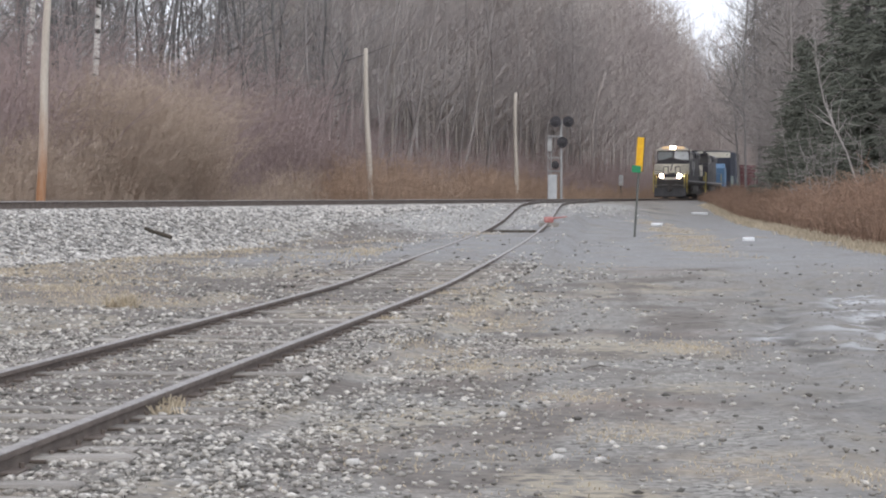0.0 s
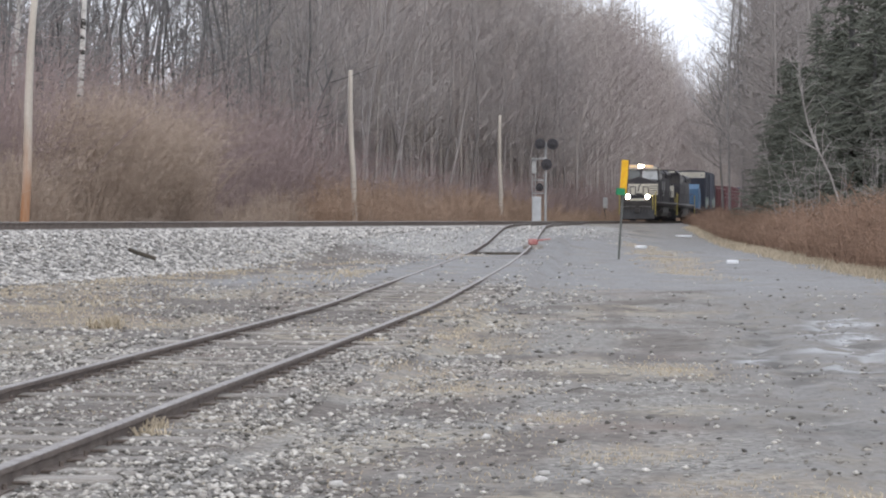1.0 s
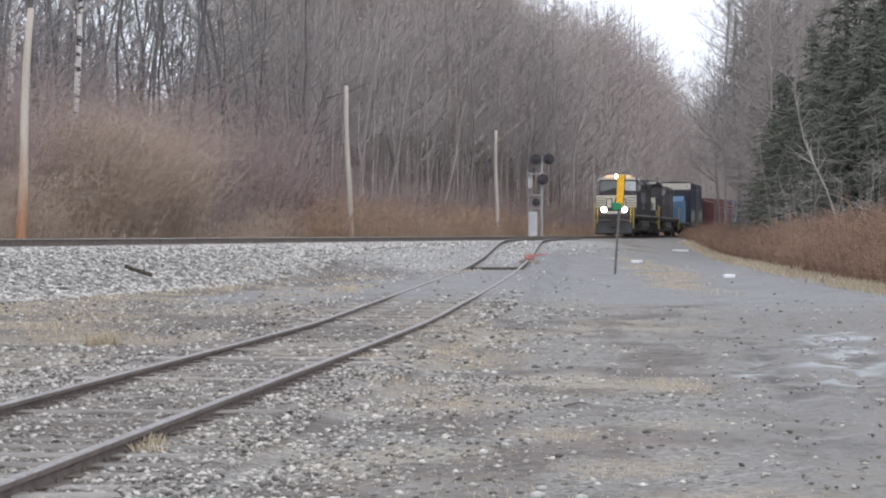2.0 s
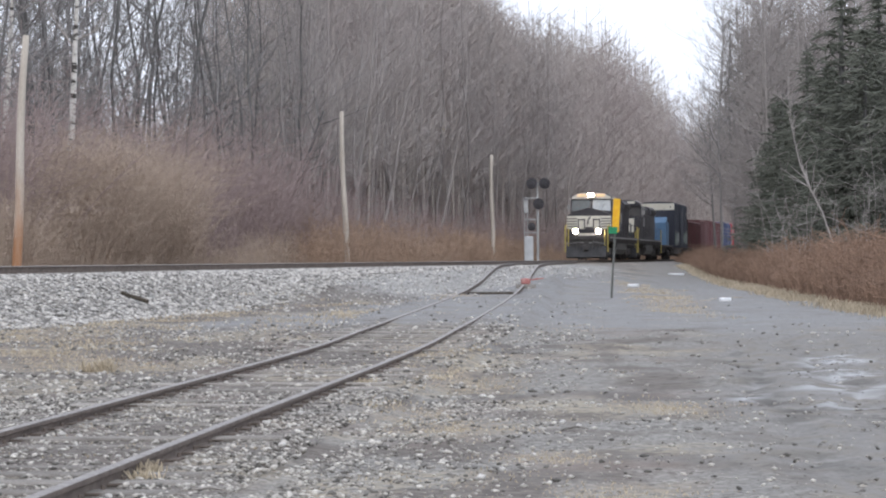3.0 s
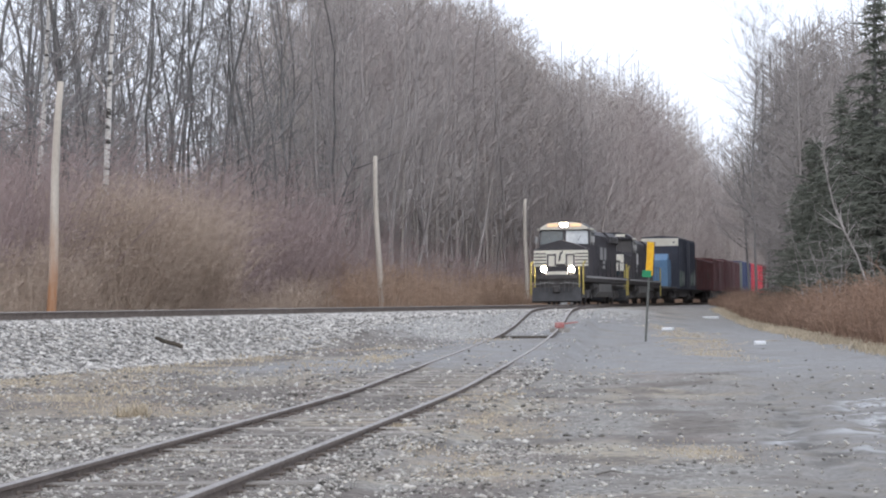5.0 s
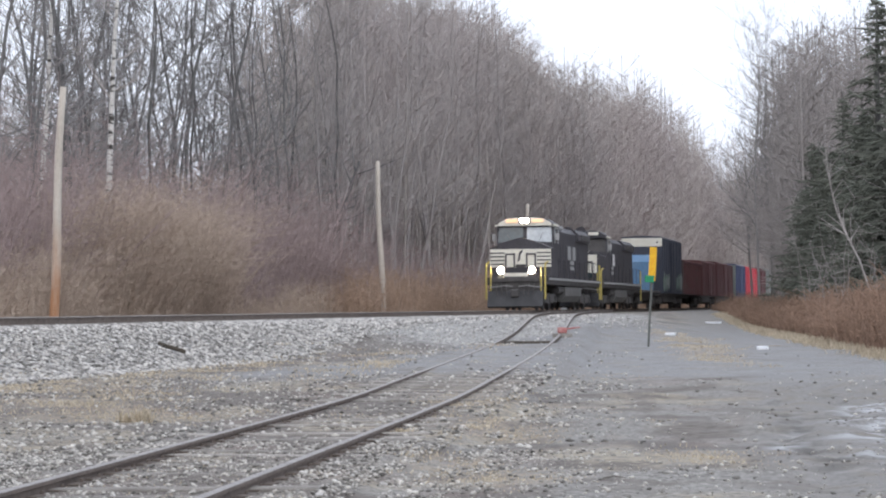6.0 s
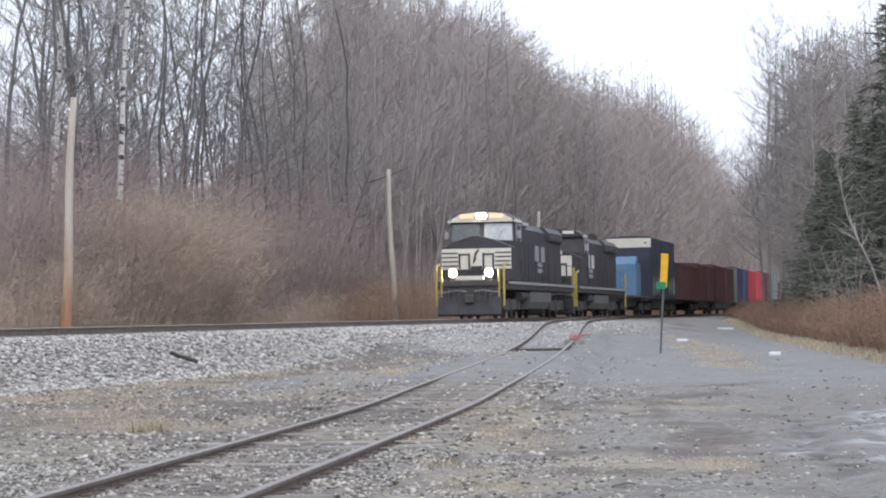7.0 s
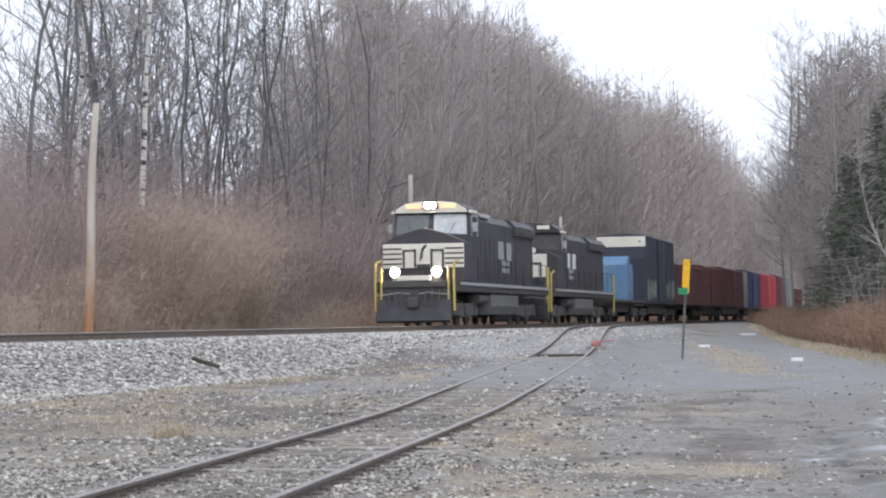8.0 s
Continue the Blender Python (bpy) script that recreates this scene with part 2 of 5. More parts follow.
def thing(name, label, category, m=None, group="", kind=""):
    ob = new(name)
    if m is not None:
        ob.matrix_basis = m
    return tagged(ob, label, category, group, kind)


def part(name, geo, material, parent, label="", m=None, smooth=False):
    ob = new(name, geo if isinstance(geo, bpy.types.Mesh) else geo.mesh(name, material, smooth))
    ob.parent = parent
    if m is not None:
        ob.matrix_basis = m
    return tagged(ob, label) if label else ob


def solid(name, geo, material, label, category, group="", kind="", m=None, smooth=False):
    """A thing of one mesh."""
    ob = new(name, geo if isinstance(geo, bpy.types.Mesh) else geo.mesh(name, material, smooth))
    if m is not None:
        ob.matrix_basis = m
    return tagged(ob, label, category, group, kind)


def smooth01(a, b, x):
    t = np.clip((x - a) / (b - a), 0, 1)
    return t * t * (3 - 2 * t)


def vnoise(x, y, size, seed=0):
    """Smooth random values from 0 to 1 over the plan, with lumps of the given size."""
    x, y = np.asarray(x, float) / size, np.asarray(y, float) / size
    i, j = np.floor(x), np.floor(y)
    u, v = x - i, y - j
    u, v = u * u * (3 - 2 * u), v * v * (3 - 2 * v)

    def h(a, b):
        k = np.sin(a * 127.1 + b * 311.7 + seed * 74.7) * 43758.5453
        return k - np.floor(k)

    return (h(i, j) * (1 - u) + h(i + 1, j) * u) * (1 - v) + (h(i, j + 1) * (1 - u) + h(i + 1, j + 1) * u) * v


# ---- the ground, one sheet ----
# straw-grown patches of the yard: middle, half widths
STRAW = [(-6.9, 39.5, 1.5, 3.2), (-4.4, 31.2, 1.1, 1.7), (-5.6, 33.5, 1.0, 1.2), (-0.1, 21.6, 0.5, 1.6), (0.35, 27.5, 0.7, 2.0), (0.35, 19.8, 0.6, 1.2), (2.3, 22.3, 0.45, 1.3),
         (1.15, 14.3, 0.45, 0.5), (0.1, 33.5, 0.6, 2.4), (1.9, 12.4, 0.8, 0.7), (5.9, 56.0, 0.55, 5.0), (6.7, 66.0, 0.8, 7.0), (7.7, 82.0, 0.8, 11.0), (0.9, 16.6, 0.35, 0.6)]
# pale, smoother oval patches of the road
PALE_OVALS = [(4.45, 25.2, 0.55, 1.5), (3.85, 22.2, 0.28, 0.5), (4.9, 28.5, 0.5, 1.4), (3.2, 24.0, 0.2, 1.2), (5.4, 32.0, 0.5, 2.0)]


def spots_at(x, y, spots):
    """1 inside the given oval patches, with a soft and uneven edge."""
    out = np.zeros(np.shape(x))
    wob = 0.7 * (vnoise(x, y, 0.45, 5) - 0.5) + 0.5 * (vnoise(x, y, 1.3, 6) - 0.5)
    for cx, cy, rx, ry in spots:
        d = np.sqrt(((x - cx) / rx) ** 2 + ((y - cy) / ry) ** 2) + wob
        out = np.maximum(out, 1 - smooth01(0.6, 1.15, d))
    return out


SIDE_Y = [0, 17.2, 21, 25.5, 28.9, 34.2, 39.5, 53.4, 63, 70, 78, 85, 92, 120, 152]
SIDE_X = [-4.06, -2.38, -2.0, -1.52, -1.18, -0.69, -0.12, 1.0, 1.65, 2.12, 2.7, 3.2, 3.7, 6.05, 9.2]


def side_x(y):
    """Centre line of the yard track."""
    return np.interp(y, SIDE_Y, SIDE_X)


def side_z(y):
    """Top of the yard track's rails."""
    return np.interp(y, [0, 17, 34, 40, 53, 63, 70, 78, 86, 92, 98, 120], [0.11, 0.12, 0.15, 0.25, 0.36, 0.43, 0.5, 0.67, 0.95, 1.12, 1.17, 1.2])


def rail_show(y):
    """How far the yard track's rails stand out of the dirt, less and less along the track."""
    return np.interp(y, [13, 22, 32, 64, 69], [0.112, 0.085, 0.065, 0.065, 0.118])


def road_x(y):
    """Centre of the gravel road on the yard's far side."""
    return np.interp(y, [0, 10, 20, 35, 60, 100, 150, 230], [1.6, 2.0, 3.0, 4.4, 6.6, 9.6, 14.0, 23.0])


def ground_z(x, y):
    x, y = np.asarray(x, float), np.asarray(y, float)
    s = off_main(x, y)
    g = -0.02 + 0.16 * smooth01(28, 48, y) + 0.1 * smooth01(45, 75, y) + 0.3 * smooth01(95, 220, y)
    g = g + 0.14 * (1 - smooth01(4, 12, s)) * (1 - smooth01(30, 60, y))
    k = smooth01(52, 96, y)
    w1, w2 = 1.75 + 2.5 * k, 4.3 + 9 * k
    bank = 1 - smooth01(w1, w2, s)
    top = RAIL - 0.21
    near = g + (top - g) * bank
    far = top - 0.45 * smooth01(-1.8, -4.5, s) + 2.0 * smooth01(-6, -40, s) + 20.0 * smooth01(-16, -60, s) * smooth01(140, 240, y) * smooth01(-0.09, -0.02, x / np.maximum(y, 1))
    rise = 13.0 * smooth01(370, 520, y) * smooth01(10, 40, np.abs(s))
    near, far = near + rise, far + rise * 0.6
    z = np.where(s > 0, near, np.where(s > -1.8, top, far))
    side = np.abs(x - side_x(y))
    z = np.where((side < 1.6) & (y < 110), side_z(y) - rail_show(y) + 0.047 * smooth01(41, 45, y) * (1 - smooth01(64, 68, y)), z)
    z = z + (0.055 * (vnoise(x, y, 2.3, 1) - 0.5) + 0.03 * (vnoise(x, y, 0.8, 2) - 0.5)) * smooth01(3.8, 6.0, s) * (side > 1.3)
    rx = x - road_x(y)
    wig = 0.12 * np.sin(y * 0.8)
    rut = np.exp(-((rx - 0.1 + wig) / 0.17) ** 2) + np.exp(-((rx - 1.0 - wig) / 0.2) ** 2)
    z = z + (-0.08 * rut * (0.6 + 0.4 * np.sin(y * 1.7)) + 0.05 * (vnoise(x, y, 0.55, 3) - 0.5)) * smooth01(8, 12, y) * (1 - smooth01(34, 50, y)) * smooth01(-1.5, -0.5, rx)
    return z


def build_ground():
    ys = np.r_[-900, -400, -150, -60, -20, -6, 0, np.arange(4, 9, 0.8), np.arange(9, 60, 0.4), np.arange(60, 110, 0.8), np.arange(110, 300, 3), 310, 330, 360, 400, 460, 540, 700, 1000, 1600, 2600]
    ss = np.r_[-2000, -900, -400, -200, -120, -80, -55, -40, -30, -22, -16, -12, np.arange(-9, -1, 0.7), np.arange(-1, 26, 0.28), np.arange(26, 40, 1.2), 44, 52, 64, 80, 120, 200, 400, 900, 2000]
    S, Y = np.meshgrid(ss, ys)
    X = main_x(Y) + S / COS
    Z = ground_z(X, Y)
    n, m = S.shape
    me = bpy.data.meshes.new("ground")
    idx = np.arange(n * m).reshape(n, m)
    faces = np.stack([idx[:-1, :-1], idx[:-1, 1:], idx[1:, 1:], idx[1:, :-1]], -1).reshape(-1, 4)
    me.from_pydata(np.stack([X, Y, Z], -1).reshape(-1, 3).tolist(), [], faces.tolist())
    ballast = (1 - smooth01(4.0, 4.9, S)) * (1 - smooth01(60, 90, Y)) * smooth01(-3.5, -2.5, S)
    road = smooth01(-1.7, 0.9, X - road_x(Y)) * (1 - smooth01(2.4, 3.4, X - road_x(Y)))
    cross = smooth01(36, 46, Y) * (1 - smooth01(90, 130, Y)) * smooth01(5.0, 7.5, S)
    road = np.maximum(road, cross * 0.85)
    woods = 1 - smooth01(-5, -3, S)
    ramp = smooth01(58, 78, Y) * (1 - smooth01(100, 150, Y)) * (1 - smooth01(5, 11, S)) * smooth01(-3.5, -2.5, S)
    ballast = np.maximum(ballast, ramp)
    soil = smooth01(4.5, 5.2, S) * (1 - smooth01(10.5, 13.0, S)) * smooth01(24, 30, Y) * (1 - smooth01(60, 76, Y))
    rx = X - road_x(Y)
    wig = 0.12 * np.sin(Y * 0.8)
    rut = np.exp(-((rx - 0.1 + wig) / 0.22) ** 2) + np.exp(-((rx - 1.0 - wig) / 0.25) ** 2) + np.exp(-((rx - 1.9 + wig) / 0.2) ** 2)
    rut = rut * smooth01(0.3, 0.65, vnoise(X, Y, 1.6, 9)) * smooth01(9, 13, Y) * (1 - smooth01(30, 40, Y))
    bed = (1 - smooth01(1.0, 1.5, np.abs(X - side_x(Y)))) * (1 - smooth01(38, 44, Y))
    straw = spots_at(X, Y, STRAW)
    pale_oval = spots_at(X, Y, PALE_OVALS)
    for key, val in (("ballast", ballast), ("road", road), ("woods", woods), ("rut", rut), ("soil", soil), ("bed", bed), ("cross", cross), ("straw", straw), ("pale_oval", pale_oval)):
        at = me.attributes.new(key, "FLOAT", "POINT")
        at.data.foreach_set("value", val.reshape(-1).astype(np.float32))
    me.polygons.foreach_set("use_smooth", [True] * len(me.polygons))
    me.materials.append(ground_material())
    tagged(new("ground", me), "grey gravel yard with dry grass and damp vehicle tracks", "ground", kind="structure")


def ground_material():
    m = bpy.data.materials.new("gravel_yard")
    m.use_nodes = True
    n, l = m.node_tree.nodes, m.node_tree.links
    b = n["Principled BSDF"]
    geo = n.new("ShaderNodeNewGeometry").outputs["Position"]

    def tex(scale, detail=4, stretch=None, kind="ShaderNodeTexNoise"):
        t = n.new(kind)
        t.inputs["Scale"].default_value = scale
        if kind == "ShaderNodeTexNoise":
            t.inputs["Detail"].default_value = detail
        src = geo
        if stretch:
            mp = n.new("ShaderNodeMapping")
            mp.inputs[3].default_value = stretch
            l.new(geo, mp.inputs[0])
            src = mp.outputs[0]
        l.new(src, t.inputs["Vector"])
        return t.outputs[0]

    def rng(v, lo, hi):
        r = n.new("ShaderNodeMapRange")
        r.interpolation_type = "SMOOTHSTEP"
        r.inputs[1].default_value, r.inputs[2].default_value = lo, hi
        l.new(v, r.inputs[0])
        return r.outputs[0]

    def mth(op, a, c):
        x = n.new("ShaderNodeMath")
        x.operation = op
        for i, v in enumerate((a, c)):
            if isinstance(v, (int, float)):
                x.inputs[i].default_value = v
            else:
                l.new(v, x.inputs[i])
        return x.outputs[0]

    def mixc(fac, a, c):
        x = n.new("ShaderNodeMix")
        x.data_type = "RGBA"
        for sock, v in ((0, fac), (6, a), (7, c)):
            if isinstance(v, (int, float, tuple)):
                x.inputs[sock].default_value = v
            else:
                l.new(v, x.inputs[sock])
        return x.outputs[2]

    def attr(key):
        a = n.new("ShaderNodeAttribute")
        a.attribute_name = key
        return a.outputs["Fac"]

    cell = n.new("ShaderNodeTexVoronoi")
    cell.inputs["Scale"].default_value = 26
    l.new(geo, cell.inputs["Vector"])
    sep = n.new("ShaderNodeSeparateColor")
    l.new(cell.outputs["Color"], sep.inputs[0])
    grain = sep.outputs[0]
    gravel = mixc(grain, (0.11, 0.103, 0.094, 1), (0.36, 0.347, 0.322, 1))
    earth = mixc(rng(tex(9), 0.3, 0.7), (0.092, 0.08, 0.071, 1), (0.195, 0.172, 0.152, 1))
    base = mixc(rng(tex(0.9, 6, (1, 0.6, 1)), 0.44, 0.6), gravel, earth)
    base = mixc(rng(tex(0.33, 5, (1, 0.7, 1)), 0.56, 0.68), base, (0.12, 0.108, 0.1, 1))
    base = mixc(mth("MULTIPLY", attr("soil"), rng(tex(1.1, 6, (1, 0.5, 1)), 0.2, 0.45)), base, earth)
    straw = mixc(tex(30), (0.27, 0.235, 0.18, 1), (0.44, 0.39, 0.3, 1))
    base = mixc(mth("MULTIPLY", attr("bed"), rng(tex(2.2, 6), 0.2, 0.5)), base, earth)
    base = mixc(mth("MULTIPLY", rng(tex(0.7, 4, (1, 0.5, 1)), 0.5, 0.7), 0.4), base, (0.25, 0.195, 0.165, 1))
    grassy = mth("MULTIPLY", rng(tex(0.5, 6, (1, 0.5, 1)), 0.5, 0.62), rng(tex(9, 5), 0.35, 0.6))
    base = mixc(grassy, base, straw)
    damp = rng(tex(0.9, 6, (1, 0.5, 1)), 0.42, 0.6)
    dirt = mixc(mth("MULTIPLY", damp, 0.55), (0.2, 0.195, 0.19, 1), (0.138, 0.13, 0.121, 1))
    dirt = mixc(rng(tex(16, 5), 0.42, 0.62), dirt, (0.24, 0.226, 0.208, 1))
    dirt = mixc(rng(tex(2.6, 6, (1, 0.6, 1)), 0.44, 0.66), dirt, (0.205, 0.182, 0.15, 1))
    dirt = mixc(rng(tex(9.0, 6), 0.54, 0.68), dirt, (0.105, 0.096, 0.088, 1))
    dirt = mixc(mth("MULTIPLY", grain, 0.5), dirt, (0.265, 0.257, 0.247, 1))
    roadf = rng(mth("ADD", attr("road"), mth("MULTIPLY", mth("SUBTRACT", tex(1.2, 6), 0.5), 2.2)), 0.15, 0.95)
    dirt = mixc(mth("MULTIPLY", attr("cross"), rng(tex(0.8, 5), 0.2, 0.6)), dirt, mixc(grain, (0.195, 0.195, 0.196, 1), (0.3, 0.3, 0.303, 1)))
    base = mixc(roadf, base, dirt)
    base = mixc(mth("MULTIPLY", mth("MULTIPLY", attr("straw"), 0.8), rng(tex(5, 6, (1, 0.6, 1)), 0.36, 0.6)), base, mixc(rng(tex(14, 5), 0.3, 0.7), (0.21, 0.175, 0.137, 1), (0.41, 0.355, 0.275, 1)))
    bal = mixc(grain, (0.13, 0.126, 0.118, 1), (0.5, 0.49, 0.47, 1))
    ballf = rng(mth("ADD", attr("ballast"), mth("MULTIPLY", mth("SUBTRACT", tex(2.5), 0.5), 0.5)), 0.4, 0.6)
    base = mixc(ballf, base, bal)
    litter = mixc(tex(3), (0.13, 0.085, 0.06, 1), (0.24, 0.165, 0.11, 1))
    base = mixc(attr("woods"), base, litter)
    base = mixc(mth("MULTIPLY", attr("rut"), rng(tex(3.0, 6, (1, 0.7, 1)), 0.4, 0.58)), base, (0.085, 0.079, 0.072, 1))
    # Oval road patches, paler and smoother than the dirt around them.
    pale_ovalf = mth("MULTIPLY", attr("pale_oval"), rng(tex(3.2, 6, (1, 0.5, 1)), 0.4, 0.55))
    base = mixc(pale_ovalf, base, (0.3, 0.304, 0.312, 1))
    l.new(base, b.inputs["Base Color"])
    wet = mth("MAXIMUM", mth("MULTIPLY", attr("rut"), rng(tex(1.1, 6, (1, 0.6, 1)), 0.5, 0.6)), pale_ovalf)
    rough = mth("SUBTRACT", mth("SUBTRACT", 0.92, mth("MULTIPLY", wet, 0.55)), mth("MULTIPLY", mth("MULTIPLY", roadf, damp), 0.16))
    l.new(rough, b.inputs["Roughness"])
    bp = n.new("ShaderNodeBump")
    bp.inputs["Strength"].default_value, bp.inputs["Distance"].default_value = 0.7, 0.03
    hgt = mth("ADD", mth("MULTIPLY", grain, 0.6), tex(18))
    l.new(mth("MULTIPLY", hgt, mth("SUBTRACT", 1.0, mth("MULTIPLY", wet, 0.9))), bp.inputs["Height"])
    l.new(bp.outputs[0], b.inputs["Normal"])
    return m


build_ground()


# ---- tracks ----
RAIL_PROFILE = [(-0.07, -0.18), (0.07, -0.18), (0.07, -0.165), (0.012, -0.145), (0.012, -0.045), (0.036, -0.035), (0.036, -0.006), (0.028, 0.0), (-0.028, 0.0), (-0.036, -0.006), (-0.036, -0.035), (-0.012, -0.045), (-0.012, -0.145), (-0.07, -0.165)]


def sweep_rail(points):
    """A rail along points (the top's centre line)."""
    g = Geo()
    k = len(RAIL_PROFILE)
    v, f = [], []
    for i, p in enumerate(points):
        a, b = points[max(i - 1, 0)], points[min(i + 1, len(points) - 1)]
        d = Vector((b[0] - a[0], b[1] - a[1], 0)).normalized()
        r = Vector((d.y, -d.x, 0))
        v += [Vector(p) + r * u + Vector((0, 0, w)) for u, w in RAIL_PROFILE]
    for i in range(len(points) - 1):
        for j in range(k):
            f.append((i * k + j, i * k + (j + 1) % k, (i + 1) * k + (j + 1) % k, (i + 1) * k + j))
    f += [tuple(range(k)), tuple(range((len(points) - 1) * k, len(points) * k))]
    return g.add(v, f)


def rail_mesh(points):
    me = sweep_rail(points).mesh("rail", M_RUST)
    me.materials.append(M_STEEL)
    k = len(RAIL_PROFILE)
    mi = [0] * len(me.polygons)
    for i in range(len(points) - 1):
        for j in (6, 7, 8):
            mi[i * k + j] = 1
    me.polygons.foreach_set("material_index", mi)
    return me


TIE = Geo().box(-1.28, 1.28, -0.11, 0.11, -0.17, 0.0, 0.012).mesh("tie", M_TIE)
PLATE = Geo().box(-0.1, 0.1, -0.14, 0.14, 0.0, 0.018, 0.004).tube((0.07, 0.08, 0), (0.07, 0.08, 0.045), 0.014, 0.014, 5).mesh("tie_plate", M_RUST)


def build_tracks():
    track = thing("main_track", "steel main line rails on timber ties in pale ballast", "railway track", kind="structure")
    ys = np.r_[np.arange(25, 130, 4), np.arange(130, 460, 15)]
    for s in (-0.753, 0.753):
        part("rail", rail_mesh([(*main_at(y, s), RAIL) for y in ys]), M_RUST, track)
    ang = -math.degrees(math.atan(SLOPE))
    for i in range(170):
        y = 36 + i * 0.6
        part("tie", TIE, M_TIE, track, m=pose(*main_at(y), RAIL - 0.185, 0, 0, ang))
    yard = thing("yard_track", "old worn yard track with rusty rails and half-buried ties", "railway track", kind="structure")
    ys = list(np.r_[np.arange(6, 60, 1.0), np.arange(60, 110, 1.5), np.arange(110, 150, 6)])
    sm = {}
    for y in ys:
        w = np.linspace(-4, 4, 9)
        sm[y] = (float(np.mean(side_x(y + w))), float(np.mean(side_z(y + w * 0.5))))
    for s in (-0.753, 0.753):
        pts = []
        for i, y in enumerate(ys):
            a, b = ys[max(i - 1, 0)], ys[min(i + 1, len(ys) - 1)]
            d = Vector((sm[b][0] - sm[a][0], b - a)).normalized()
            pts.append((sm[y][0] + s * d.y, y - s * d.x, sm[y][1]))
        part("rail", rail_mesh(pts), M_RUST, yard)
    rr = random.Random(4)
    for i in range(62):
        y = 8 + i * 0.56
        w = np.linspace(-4, 4, 9)
        x = float(np.mean(side_x(y + w)))
        sl = float(np.mean(side_x(y + 1 + w))) - x
        a = -math.degrees(math.atan(sl))
        part("tie", TIE, M_TIE, yard, m=pose(x, y, float(side_z(y) - rail_show(y)) + 0.008 + rr.uniform(-0.025, 0.016), 0, rr.uniform(-0.6, 0.6), a + rr.uniform(-1.5, 1.5)))
        if y < 30:
            for s in (-0.753, 0.753):
                d = Vector((sl, 1)).normalized()
                part("tie_plate", PLATE, M_RUST, yard, m=pose(x + s * d.y, y - s * d.x, float(side_z(y) - rail_show(y)) - 0.002, 0, 0, a))


build_tracks()


# ---- poles, signal, marker ----
def pole_wood():
    """Grey weathered wood, stained rust-red on its lower part with a ragged edge."""
    m = M_POLE.copy()
    m.name = "stained_pole_wood"
    n, l = m.node_tree.nodes, m.node_tree.links
    b = n["Principled BSDF"]
    old = b.inputs["Base Color"].links[0].from_socket
    tc = n.new("ShaderNodeTexCoord")
    sep = n.new("ShaderNodeSeparateXYZ")
    l.new(tc.outputs["Object"], sep.inputs[0])
    mp = n.new("ShaderNodeMapping")
    mp.inputs[3].default_value = (6, 6, 0.7)
    l.new(tc.outputs["Object"], mp.inputs[0])
    t = n.new("ShaderNodeTexNoise")
    t.inputs["Scale"].default_value = 1.2
    l.new(mp.outputs[0], t.inputs["Vector"])
    add = n.new("ShaderNodeMath")
    add.operation = "MULTIPLY_ADD"
    add.inputs[1].default_value = 4.0
    l.new(t.outputs[0], add.inputs[0])
    l.new(sep.outputs[2], add.inputs[2])
    r = n.new("ShaderNodeMapRange")
    r.inputs[1].default_value, r.inputs[2].default_value, r.inputs[3].default_value, r.inputs[4].default_value = 2.9, 6.3, 0.9, 0.0
    l.new(add.outputs[0], r.inputs[0])
    x = n.new("ShaderNodeMix")
    x.data_type = "RGBA"
    l.new(r.outputs[0], x.inputs[0])
    l.new(old, x.inputs[6])
    x.inputs[7].default_value = (0.36, 0.17, 0.075, 1)
    l.new(x.outputs[2], b.inputs["Base Color"])
    return m


def build_poles():
    stained = pole_wood()
    rr = random.Random(2)
    for (x, y, top, lean, bend) in ((-12.3, 73.8, 8.25, 2.9, 0.3), (-3.57, 119.0, 8.65, -1.5, 0.2), (4.9, 162.6, 8.35, -0.4, 0.0)):
        z0 = float(ground_z(x, y)) - 0.3
        h = top - z0
        pole = thing("utility_pole", "bare weathered wooden pole with no wires, leaning slightly", "pole", pose(x, y, z0, 0, lean, 0), "poles beside the line")
        def wob(z):
            return (0.04 * math.sin(z * 0.8), 0.03 * math.cos(z * 0.6), z)
        zs = np.linspace(0, h, 10)
        g = Geo().loft([wob(z) for z in zs], [0.155 - 0.055 * z / h for z in zs], 10)
        part("pole_shaft", g, stained if x < -10 else M_POLE, pole, smooth=True)


build_poles()


